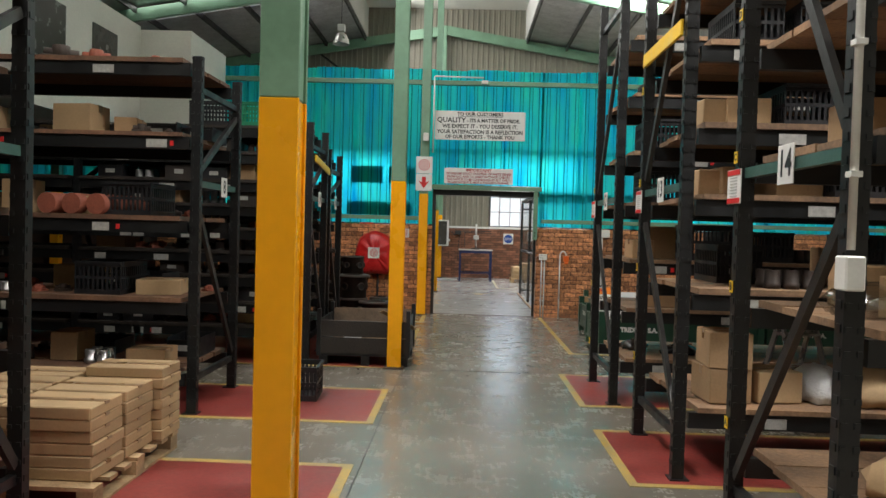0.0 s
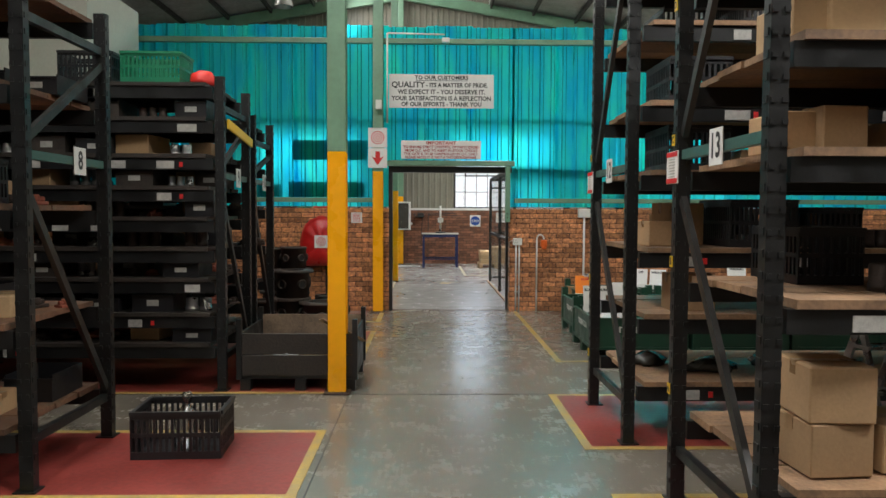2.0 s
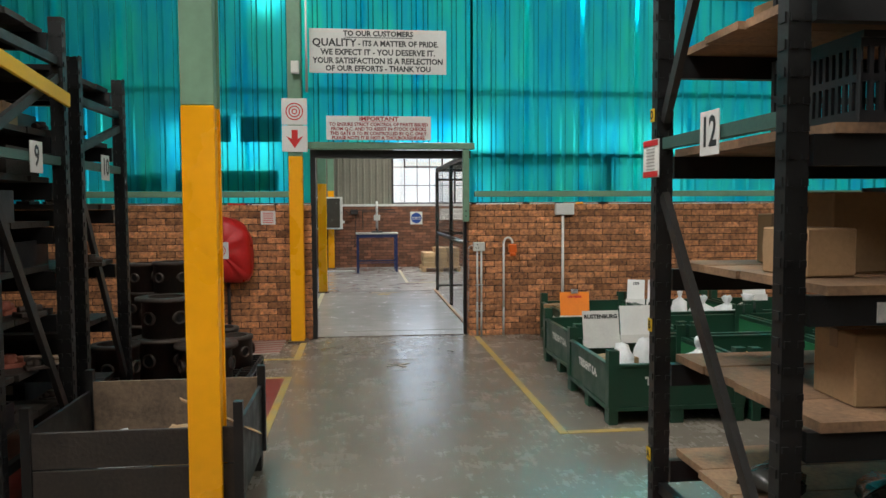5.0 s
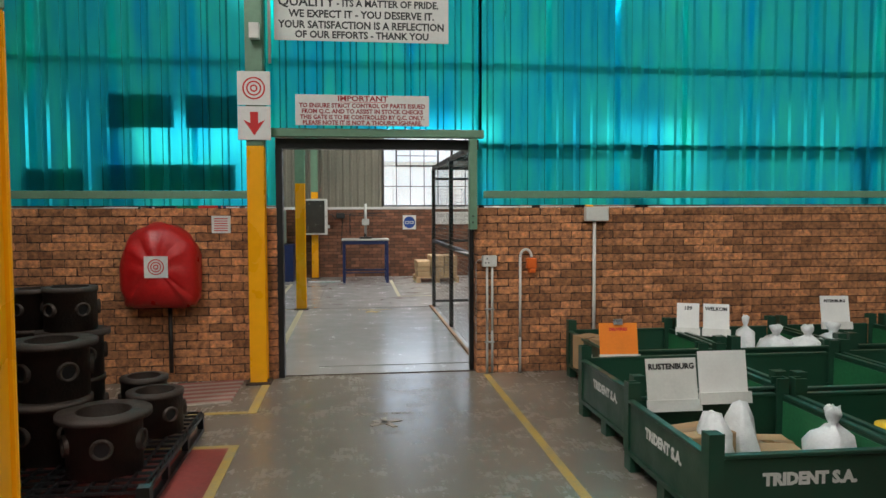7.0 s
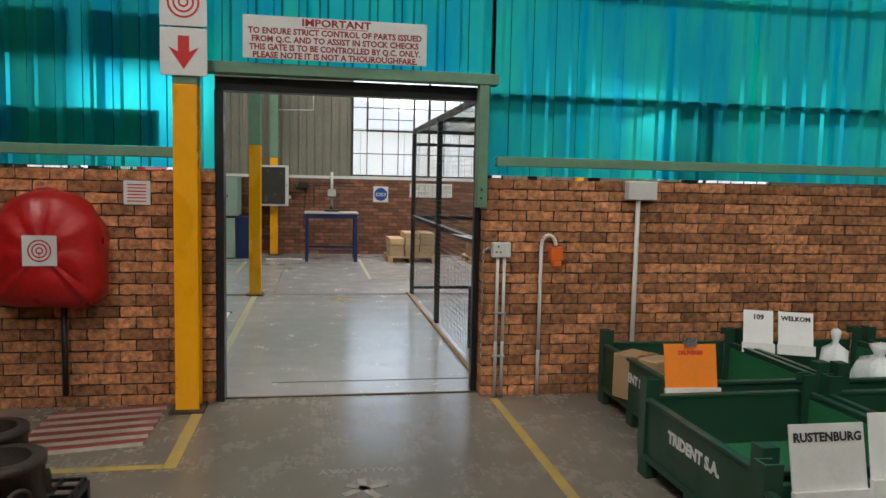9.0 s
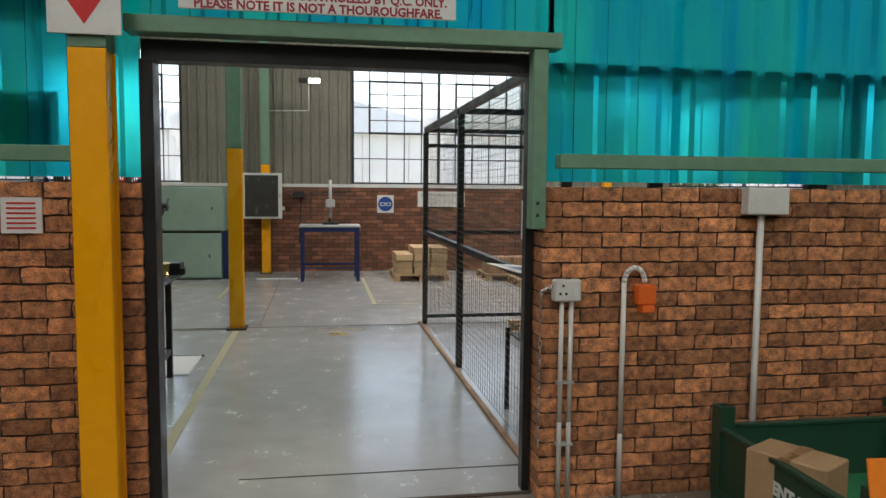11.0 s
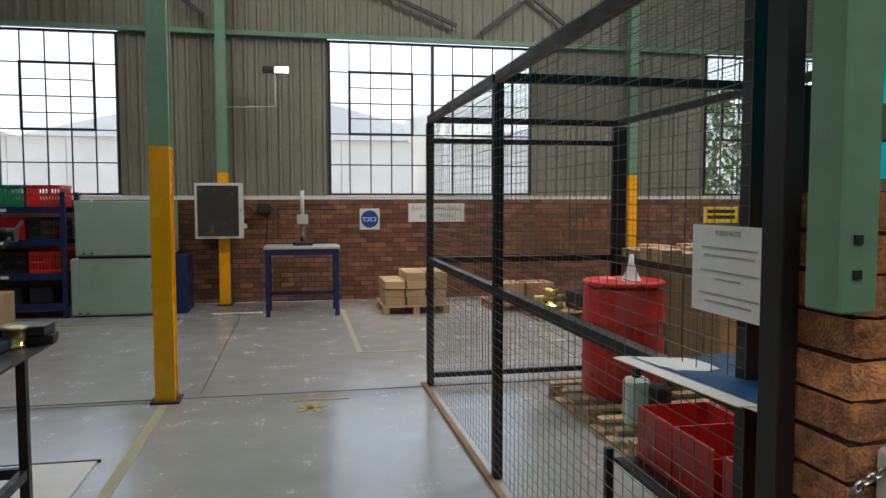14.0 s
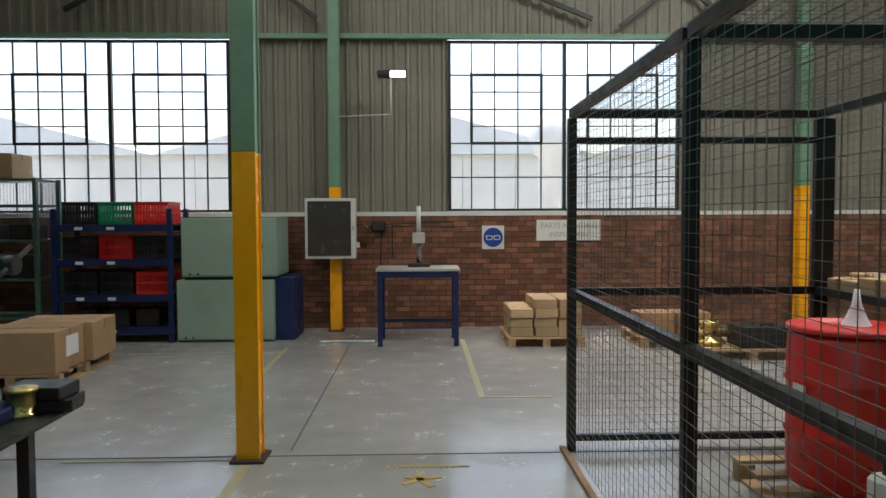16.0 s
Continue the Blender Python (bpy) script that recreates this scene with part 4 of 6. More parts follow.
# castings on a black steel mesh pallet
def casting(x, y, z, r, h, flange, rz=0.0):
    t = thing("pump_casting", pose(x, y, z, 0, 0, rz), "dark cast iron valve body with flanges and round openings", "casting", "cast iron bodies")
    bm = bmesh.new()
    top = r * (1.25 if flange else 1.05)
    lathe(bm, [(r * 0.72, h), (r * 0.72, 0.03), (0.001, 0.03)], 28)
    lathe(bm, [(0.001, 0), (r, 0), (r, h - 0.035), (top, h - 0.033), (top, h - 0.003), (r * 0.74, h), (r * 0.72, h)], 28)
    part("body", bm, IRON, t)
    for k in range(5):
        a = 2 * math.pi * k / 5 + 0.3
        dx, dy = math.cos(a), math.sin(a)
        bm = bmesh.new()
        q = Vector((dx, dy, 0)).to_track_quat("Z", "Y").to_matrix().to_4x4()
        rr = lathe(bm, [(r * 0.2, -0.01), (r * 0.2, 0.016), (r * 0.3, 0.016), (r * 0.3, -0.02)], 16)
        bmesh.ops.transform(bm, matrix=Matrix.Translation((dx * r, dy * r, h * 0.5)) @ q, verts=bm.verts)
        part("port_ring", bm, IRON, t)
        # solid black disc stands for the shade inside an open bore
        bm = bmesh.new()
        rod(bm, (dx * (r - 0.01), dy * (r - 0.01), h * 0.5), (dx * (r + 0.004), dy * (r + 0.004), h * 0.5), r * 0.2, None, 16)
        part("port", bm, BLACK, t, "black disc drawn as a shaded bore")
    return t


mp = thing("mesh_pallet", pose(-1.5, 10.9, 0.004), "black steel grid pallet holding castings", "pallet")
bm = bmesh.new()
for i in range(13):
    x = -0.56 + i * 1.12 / 12
    box(bm, x - 0.006, -0.76, 0.13, x + 0.006, 0.76, 0.15)
for i in range(17):
    y = -0.75 + i * 1.5 / 16
    box(bm, -0.57, y - 0.006, 0.132, 0.57, y + 0.006, 0.148)
part("grid", bm, BLACK, mp, kind="stuff")
for x in (-0.58, -0.02, 0.54):
    part("runner", one(x, -0.77, 0.0, x + 0.04, 0.77, 0.025), BLACK, mp)
    part("runner", one(x, -0.77, 0.105, x + 0.04, 0.77, 0.13), BLACK, mp)
    for y in (-0.77, -0.26, 0.25, 0.73):
        part("post", one(x, y, 0.0255, x + 0.04, y + 0.04, 0.1045), BLACK, mp)
Z0 = 0.156
for x, y, r, h, fl, base in ((-1.22, 10.5, 0.2, 0.33, True, 0), (-1.13, 11.2, 0.17, 0.27, False, 0), (-1.62, 10.75, 0.2, 0.35, True, 0), (-1.6, 10.8, 0.2, 0.33, True, 0.35), (-1.66, 11.3, 0.18, 0.36, False, 0), (-1.66, 11.3, 0.18, 0.3, True, 0.36), (-1.68, 11.32, 0.16, 0.28, False, 0.66), (-1.9, 10.4, 0.18, 0.36, False, 0), (-1.28, 11.5, 0.15, 0.3, False, 0), (-1.95, 11.45, 0.16, 0.36, True, 0), (-1.95, 11.45, 0.15, 0.3, False, 0.36), (-1.95, 11.45, 0.15, 0.26, False, 0.66)):
    casting(x, y, Z0 + base, r, h, fl, rng.uniform(0, 70))


# ---------- green steel bins ----------
def green_bin(x, y, rz, text_left=True):
    W, D, H = 1.02, 1.1, 0.54
    t = thing("green_bin", pose(x, y, 0, 0, 0, rz), "dark green steel stacking bin with white lettering", "steel bin", "green steel bins")
    part("floor_panel", one(0.03, 0.03, 0.13, W - 0.03, D - 0.03, 0.15), BIN_INNER, t)
    z0, z1 = 0.13, 0.42
    fp = part("front_panel", one(0.06, 0.01, z0, W - 0.06, 0.03, z1), BIN_GREEN, t)
    part("rear_panel", one(0.06, D - 0.03, z0, W - 0.06, D - 0.01, z1), BIN_GREEN, t)
    lp = part("left_panel", one(0.01, 0.06, z0, 0.03, D - 0.06, z1), BIN_GREEN, t)
    part("right_panel", one(W - 0.03, 0.06, z0, W - 0.01, D - 0.06, z1), BIN_GREEN, t)
    part("inner_lining", one(W - 0.036, 0.06, 0.16, W - 0.0305, D - 0.06, z1 - 0.02), BIN_INNER, t)
    for a in ((0.06, -0.004, z1, W - 0.06, 0.036, z1 + 0.02), (0.06, D - 0.036, z1, W - 0.06, D + 0.004, z1 + 0.02), (-0.004, 0.06, z1, 0.036, D - 0.06, z1 + 0.02), (W - 0.036, 0.06, z1, W + 0.004, D - 0.06, z1 + 0.02)):
        part("top_rail", one(*a), BIN_GREEN, t, bev=0.003)
    for a in ((0.0, -0.002, 0.10, W, 0.04, 0.129), (0.0, D - 0.04, 0.10, W, D + 0.002, 0.129), (-0.002, 0.041, 0.10, 0.04, D - 0.041, 0.129), (W - 0.04, 0.041, 0.10, W + 0.002, D - 0.041, 0.129)):
        part("bottom_rail", one(*a), BIN_GREEN, t)
    for cx in (0, W - 0.07):
        for cy in (0, D - 0.07):
            bm = bmesh.new()
            box(bm, cx - 0.004, cy - 0.004, 0.13, cx + 0.074, cy + 0.008, H)
            xx = cx - 0.004 if cx == 0 else cx + 0.066
            box(bm, xx, cy + 0.009, 0.13, xx + 0.012, cy + 0.074, H)
            box(bm, cx - 0.002, cy + (0.064 if cy else 0.0), H - 0.05, cx + 0.072, cy + 0.074, H - 0.002)
            part("corner_post", bm, BIN_GREEN, t)
            part("foot", one(cx, cy, 0, cx + 0.1 - 0.03, cy + 0.1, 0.0995) if cy == 0 else one(cx, cy - 0.03, 0, cx + 0.07, cy + 0.07, 0.0995), BIN_GREEN, t, bev=0.004)
    part("foot", one(0, D / 2 - 0.05, 0, 0.07, D / 2 + 0.05, 0.0995), BIN_GREEN, t, bev=0.004)
    part("foot", one(W / 2 - 0.05, 0, 0, W / 2 + 0.05, 0.07, 0.0995), BIN_GREEN, t, bev=0.004)
    lettering("TRIDENT S.A.", 0.08, WHITE, fp, pose(W / 2, 0.0085, 0.31, 90, 0, 0), bold=0.005)
    lettering("TRIDENT S.A.", 0.08, WHITE, lp, pose(0.0085, D / 2, 0.31, 90, 0, -90), bold=0.005)
    return t


BINS = [(1.79, 9.47), (1.90, 10.67), (2.17, 11.98)]
for k, (x, y) in enumerate(BINS):
    for c in range(4):
        green_bin(x + c * 1.07, y - 0.03 * (c % 2), rng.uniform(-0.8, 0.8))


def card_sign(x, y, z, w, h, text, mat, rz=0.0, tilt=-12, tmat=None, size=0.05):
    t = thing("bin_sign", pose(x, y, z, tilt, 0, rz), "%s card sign %s on a green bin" % ("orange" if mat is ORANGE else "weathered white", text.lower() if text else ""), "sign", "bin signs")
    part("card", one(-w / 2, -0.004, 0, w / 2, 0.004, h), mat, t)
    part("bracket", one(-w / 2 - 0.01, -0.03, -0.06, w / 2 + 0.01, -0.005, 0.01), LIGHT_GREY, t)
    if text:
        lettering(text, size, tmat or BLACK_INK, t, pose(0, -0.006, h * 0.8, 90, 0, 0), bold=0.002)
    return t


card_sign(2.08, 10.5, 0.42, 0.32, 0.26, "RUSTENBURG", LIGHT_GREY, 0, size=0.047)
card_sign(2.40, 10.49, 0.46, 0.31, 0.26, "", PAPER, 0, -10)
ob = card_sign(2.26, 11.9, 0.42, 0.31, 0.26, "DELIVERIES", ORANGE, -4, tmat=RED_INK, size=0.03)
part("clip", one(-0.035, -0.02, 0.245, 0.035, 0.012, 0.29), STEEL, ob)
card_sign(3.27, 12.82, 0.46, 0.2, 0.25, "109", PAPER, -25, -18, size=0.05)
card_sign(3.5, 12.72, 0.46, 0.23, 0.25, "WELKOM", PAPER, -25, -18, size=0.045)
card_sign(4.72, 12.75, 0.5, 0.27, 0.26, "PETERSBURG", PAPER, -8, size=0.035)
for i, (x, y, w, h) in enumerate(((2.08, 10.0, 0.24, 0.34), (2.3, 10.12, 0.22, 0.36), (2.6, 9.75, 0.3, 0.42), (3.72, 12.6, 0.18, 0.46), (3.9, 12.4, 0.34, 0.4), (4.17, 12.35, 0.38, 0.4), (4.45, 12.4, 0.36, 0.41))):
    bag(x, y, 0.152, w, h, POLY, label="crumpled white plastic bag in a bin" if i < 2 else "knotted white plastic bag in a green bin", knot=i >= 2, seed=i)
carton(2.05, 10.1, 0.152, 0.3, 0.25, 0.22, 15)
carton(2.45, 10.2, 0.152, 0.4, 0.3, 0.1, -10, CARD_PALE)
carton(2.3, 12.6, 0.152, 0.22, 0.35, 0.3, 30)
bm = bmesh.new()
lathe(bm, [(0.001, 0), (0.085, 0), (0.09, 0.2), (0.1, 0.2), (0.1, 0.23), (0.001, 0.235)], 20)
solid("yellow_tub", bm, TAG_YELLOW, pose(3.15, 10.0, 0.152), "yellow plastic tub with lid in a bin", "tub")

# ---------- signs and fittings on the partition ----------

def wall_sign(name, x0, z0, x1, z1, y, label):
    t = thing(name, pose((x0 + x1) / 2, y, (z0 + z1) / 2), label, "sign")
    part("board", one(-(x1 - x0) / 2, -0.006, -(z1 - z0) / 2, (x1 - x0) / 2, 0.006, (z1 - z0) / 2), WHITE, t, bev=0.002)
    return t


SY = WALL_Y - 0.09
q = wall_sign("customer_sign", -0.555, 3.17, 1.075, 3.69, 13.337, "white painted board with black quality motto lettering")
for txt, z, s, xs in (("TO OUR CUSTOMERS", 0.205, 0.085, 1.0), ("QUALITY", 0.095, 0.125, 1.0), ("WE EXPECT IT - YOU DESERVE IT.", -0.015, 0.095, 0.95), ("YOUR SATISFACTION IS A REFLECTION", -0.115, 0.095, 0.92), ("OF OUR EFFORTS - THANK YOU", -0.205, 0.09, 0.95)):
    lettering(txt, s, BLACK_INK, q, pose(-0.52 if txt == "QUALITY" else 0, -0.0075, z, 90, 0, 0), bold=0.003, xs=xs)
lettering("- ITS A MATTER OF PRIDE.", 0.09, BLACK_INK, q, pose(0.24, -0.0075, 0.09, 90, 0, 0), bold=0.003, xs=0.92)
part("underline", one(-0.4, -0.0075, 0.158, 0.4, -0.0065, 0.166), BLACK_INK, q)
q = wall_sign("gate_notice", -0.36, 2.37, 0.87, 2.65, SY, "white board with red gate control notice")
for txt, z, s, xs in (("IMPORTANT", 0.105, 0.066, 1.25), ("TO ENSURE STRICT CONTROL OF PARTS ISSUED", 0.04, 0.055, 0.96), ("FROM Q.C. AND TO ASSIST IN STOCK CHECKS", -0.013, 0.055, 0.96), ("THIS GATE IS TO BE CONTROLLED BY Q.C. ONLY.", -0.066, 0.055, 0.92), ("PLEASE NOTE IT IS NOT A THOUROUGHFARE.", -0.117, 0.055, 0.96)):
    lettering(txt, s, DARK_RED_INK, q, pose(0, -0.0075, z, 90, 0, 0), bold=0.002, xs=xs)
part("underline", one(-0.21, -0.0075, 0.072, 0.21, -0.0065, 0.077), RED_INK, q)


def spiral(parent, x, z, r, y, turns=3):
    for k in range(turns):
        bm = bmesh.new()
        ra, rb = r * (k + 0.6) / turns, r * (k + 1.0) / turns
        n = 28
        vi = [[bm.verts.new((x + rr * math.cos(2 * math.pi * i / n), y, z + rr * math.sin(2 * math.pi * i / n))) for i in range(n)] for rr in (ra, rb)]
        for i in range(n):
            bm.faces.new((vi[0][i], vi[0][(i + 1) % n], vi[1][(i + 1) % n], vi[1][i]))
        part("ring", bm, RED_INK, parent)


fy = 13.17 - 0.09
for z0, z1, nm in ((2.53, 2.83, "hose_reel_sign"), (2.22, 2.52, "arrow_sign")):
    t = wall_sign(nm, -0.86, z0, -0.57, z1, fy, "white sign with red %s on the column" % ("hose reel rings" if z0 > 2.5 else "downward arrow"))
    if z0 > 2.5:
        spiral(t, 0, 0, 0.1, -0.0075)
    else:
        bm = bmesh.new()
        vs = [bm.verts.new((x, -0.0075, z)) for x, z in ((-0.035, 0.1), (0.035, 0.1), (0.035, 0.0), (0.095, 0.03), (0.0, -0.11), (-0.095, 0.03), (-0.035, 0.0))]
        bm.faces.new(vs)
        part("arrow", bm, RED_INK, t)
# hose reel under a red cover
hr = thing("hose_reel", pose(-1.565, WALL_Y, 0), "fire hose reel under a red vinyl cover", "hose reel")
bm = bmesh.new()
N = 32
rings = []
for s, yy in ((0.96, -0.004), (1.0, -0.1), (0.97, -0.2), (0.82, -0.27), (0.45, -0.3), (0.02, -0.305)):
    ring = []
    for i in range(N):
        a = 2 * math.pi * i / N
        c, sn = math.cos(a), math.sin(a)
        if sn > 0:
            px, pz = 0.34 * c, 1.09 + 0.39 * sn ** 0.9
        else:
            px, pz = 0.34 * math.copysign(abs(c) ** 0.3, c), 1.09 - 0.38 * abs(sn) ** 0.35
        px, pz = px * s, 1.09 + (pz - 1.09) * s
        wob = 0.012 * math.sin(7 * a + 4 * yy * 10)
        ring.append(bm.verts.new((px + wob * c, yy + 0.01 * math.sin(9 * a), pz + wob * sn)))
    rings.append(ring)
for a, b in zip(rings, rings[1:]):
    for i in range(N):
        f = bm.faces.new((a[i], a[(i + 1) % N], b[(i + 1) % N], b[i]))
        f.smooth = True
part("cover", bm, RED_COVER, hr)
pl = part("label_plate", one(-0.1, -0.314, 1.0, 0.1, -0.307, 1.19), WHITE, hr, "white plate with red rings")
spiral(pl, 0, 1.095, 0.07, -0.3155)
bm = bmesh.new()
rod(bm, (0.05, -0.05, 0.1), (0.05, -0.05, 0.72), 0.02)
part("supply_pipe", bm, CHARCOAL, hr)
nt2 = wall_sign("small_notice", -1.14, 1.38, -0.97, 1.54, WALL_Y - 0.008, "small white paper notice on brick")
for k in range(6):
    part("text_line", one(-0.06, -0.0085, -0.06 + k * 0.022, 0.06, -0.0065, -0.052 + k * 0.022), RED_INK, nt2)
# sockets and conduits
sk = thing("power_socket", pose(1.46, WALL_Y, 0), "white socket box with two conduits on brick", "socket")
part("box", one(-0.075, -0.06, 1.04, 0.065, -0.002, 1.15), LIGHT_GREY, sk, bev=0.008)
part("switch", one(0.02, -0.066, 1.07, 0.045, -0.0605, 1.11), WHITE, sk)
# pin holes: small raised black squares imitate the shade within
for x, z in ((-0.03, 1.12), (-0.045, 1.08), (-0.015, 1.08)):
    part("painted_socket_hole", one(x - 0.006, -0.062, z - 0.006, x + 0.006, -0.0602, z + 0.006), BLACK_INK, sk)
for x in (-0.025, 0.025):
    bm = bmesh.new()
    rod(bm, (x, -0.025, 0.42), (x, -0.025, 1.04), 0.012)
    part("conduit", bm, LIGHT_GREY, sk)
    bm = bmesh.new()
    rod(bm, (x, -0.025, 0.0), (x, -0.025, 0.4195), 0.0125)
    part("conduit", bm, PIPE_GREY, sk, "grey painted lower conduit")
for z in (0.3, 0.62):
    part("saddle", one(-0.045, -0.04, z, 0.045, -0.001, z + 0.012), PIPE_GREY, sk)
ch = thing("chain", pose(0, 0, 0), "thin steel chain hanging at the brick corner", "chain")
path = [Vector((1.47 - 0.012 * k, WALL_Y - 0.03, 1.15 - 0.0028 * k * 1.8)) for k in range(12)] + [Vector((1.325, WALL_Y - 0.028, 1.08 - 0.034 * k)) for k in range(24)]
for k, (a, b) in enumerate(zip(path, path[1:])):
    d = (b - a).normalized()
    side_v = d.cross(Vector((0, 1, 0))) if k % 2 else Vector((0, 1, 0))
    bm = bmesh.new()
    mid, half = (a + b) / 2, (b - a).length / 2 + 0.005
    ring = [mid + d * half * math.cos(2 * math.pi * i / 8) + side_v * 0.008 * math.sin(2 * math.pi * i / 8) for i in range(9)]
    for p, q2 in zip(ring, ring[1:]):
        rod(bm, p, q2, 0.0025, None, 5, False)
    part("link", bm, STEEL, ch)
for z in (1.46, 1.52):
    part("bolt", one(1.285, -0.056, z, 1.3, -0.0505, z + 0.015), CHARCOAL, door)
hk = thing("industrial_plug", pose(1.76, WALL_Y, 0), "hooked white conduit with an orange industrial plug", "plug")
bm = bmesh.new()
rod(bm, (0, -0.03, 0.35), (0, -0.03, 1.13), 0.013)
pts = [(0.055 - 0.055 * math.cos(math.pi * k / 10), -0.03, 1.13 + 0.075 * math.sin(math.pi * k / 10)) for k in range(11)]
for a, b in zip(pts, pts[1:]):
    rod(bm, a, b, 0.013, None, 10)
part("conduit", bm, LIGHT_GREY, hk)
bm = bmesh.new()
rod(bm, (0, -0.03, 0.0), (0, -0.03, 0.349), 0.0135)
part("conduit", bm, PIPE_GREY, hk, "grey painted lower conduit")
bm = bmesh.new()
box(bm, 0.06, -0.075, 1.02, 0.155, -0.01, 1.12)
box(bm, 0.075, -0.095, 0.98, 0.14, -0.02, 1.0195)
part("plug_body", bm, material("orange_plastic", (0.75, 0.14, 0.02), 0.4, var=0.15, bump=0.03), hk, bev=0.006)
jb = thing("junction_box", pose(2.515, WALL_Y, 0), "pale junction box with conduit down the brick wall", "junction box")
part("box", one(-0.115, -0.075, 1.475, 0.115, -0.002, 1.615), LIGHT_GREY, jb, bev=0.006)
bm = bmesh.new()
rod(bm, (-0.015, -0.03, 0.0), (-0.015, -0.03, 1.4745), 0.017)
part("conduit", bm, LIGHT_GREY, jb)
fl = thing("flood_light", pose(0.32, 13.18, 4.18), "small white flood lamp clipped on the girt", "lamp")
part("head", one(-0.06, -0.05, -0.04, 0.06, 0.04, 0.03), LIGHT_GREY, fl, bev=0.01)
bm = bmesh.new()
rod(bm, (-0.57, 13.06, 2.9), (-0.57, 13.06, 4.25), 0.014)
rod(bm, (-0.57, 13.06, 4.25), (0.3, 13.12, 4.25), 0.014)
tagged(solid("conduit", bm, LIGHT_GREY), "pale conduit climbing the column and girt", "conduit")
solid("switch_box", one(-0.74, 12.98, 3.1, -0.65, 13.055, 3.24), LIGHT_GREY, label="small white switch box on the column", category="switch box", bev=0.005)
# hanging high-bay lamp
hb = thing("high_bay_lamp", pose(-3.27, 19.0, 1.7), "hanging high-bay lamp with a metal bell", "lamp")
bm = bmesh.new()
lathe(bm, [(0.22, 4.55), (0.2, 4.65), (0.12, 4.82), (0.06, 4.86), (0.001, 4.87)], 20)
part("bell", bm, STEEL, hb)
part("gear_box", one(-0.09, -0.09, 4.871, 0.09, 0.09, 5.05), WHITE, hb, bev=0.01)
bm = bmesh.new()
rod(bm, (0, 0, 5.05), (0, 0, 5.9), 0.008, None, 6)
part("cord", bm, BLACK, hb)

# ---------- inspection hall: mesh cage ----------
CX0, CX1, CY0, CY1, CH = 1.44, 3.12, 13.75, 18.35, 2.25
cage = thing("mesh_cage", pose(0, 0, 0), "black steel frame cage clad in welded wire mesh", "cage")
for x, y in ((CX0, CY1), (CX0, 16.17), (CX0, 13.8), (CX1, CY1), (CX1, 15.95), (CX1, 13.8)):
    part("post", one(x, y - 0.05, 0.0, x + (0.055 if x < 2 else 0.13), y, CH), BLACK, cage, bev=0.003)
for z, h in ((CH, 0.05), (1.06, 0.05), (0.07, 0.04)):
    for x in (CX0, CX1) if z > 1 else (CX1,):
        for ya, yb in ((CY0 + 0.051, 16.119 if x < 2 else 15.899), (16.171 if x < 2 else 15.951, CY1 - 0.051)):
            part("rail", one(x, ya, z - (0 if z < 2 else 0), x + 0.05, yb, z + h), BLACK, cage)
    for y in (CY1 - 0.05, 16.12):
        if y > 17 or z > 2:
            part("rail", one(CX0 + 0.056, y, z, CX1 - 0.001, y + 0.05, z + h), BLACK, cage)
part("rail", one(CX0 + 0.056, CY1 - 0.05, 2.08, CX1 - 0.001, CY1 - 0.01, 2.12), BLACK, cage)
WIRE = material("galvanised_wire", (0.16, 0.15, 0.135), 0.45, metal=0.5, var=0.3, bump=0.0)
for nm, ax, c, a0, a1 in (("side_mesh", "x", CX0 - 0.004, CY0, CY1), ("side_mesh", "x", CX1 + 0.135, CY0, CY1), ("end_mesh", "y", CY1 + 0.004, CX0, CX1)):
    bm = bmesh.new()
    r, pitch = 0.0011, 0.075 if ax == "x" else 0.05
    n = int((a1 - a0) / pitch)
    for i in range(n + 1):
        a = a0 + i * pitch
        if ax == "x":
            box(bm, c - r, a - r, 0.07, c + r, a + r, CH)
        else:
            box(bm, a - r, c - r, 0.07, a + r, c + r, CH)
    for k in range(int(CH / 0.05) - 1):
        z = 0.08 + k * 0.05
        if ax == "x":
            box(bm, c - 3 * r, a0, z - r, c - r, a1, z + r)
        else:
            box(bm, a0, c + r, z - r, a1, c + 3 * r, z + r)
    part(nm, bm, WIRE, cage)
bm = bmesh.new()
for i in range(int((CY1 - CY0) / 0.05)):
    y = CY0 + i * 0.05
    box(bm, CX0, y - 0.0013, CH + 0.051, CX1, y + 0.0013, CH + 0.0536)
for i in range(int((CX1 - CX0) / 0.075)):
    x = CX0 + i * 0.075
    box(bm, x - 0.0013, CY0, CH + 0.054, x + 0.0013, CY1, CH + 0.0566)
part("roof_mesh", bm, WIRE, cage)
part("kerb", one(CX0 - 0.045, CY0, 0, CX0 - 0.006, CY1 + 0.02, 0.022), WOOD_WORN, cage, "worn brown timber kerb")
cs = thing("cage_notice", pose(1.425, 13.81, 1.415), "white board with a stores notice hung on the cage", "sign")
part("board", one(-0.004, -0.17, -0.114, 0.004, 0.17, 0.114), PAPER, cs)
lettering("PLEASE NOTE:", 0.018, BLACK_INK, cs, pose(-0.006, 0, 0.095, 90, 0, -90))
for k, w in enumerate((0.24, 0.22, 0.0, 0.25, 0.11, 0.0, 0.26, 0.2)):
    if w:
        part("text_line", one(-0.0058, -w / 2, 0.055 - k * 0.02, -0.0045, w / 2, 0.0592 - k * 0.02), PIPE_GREY, cs)

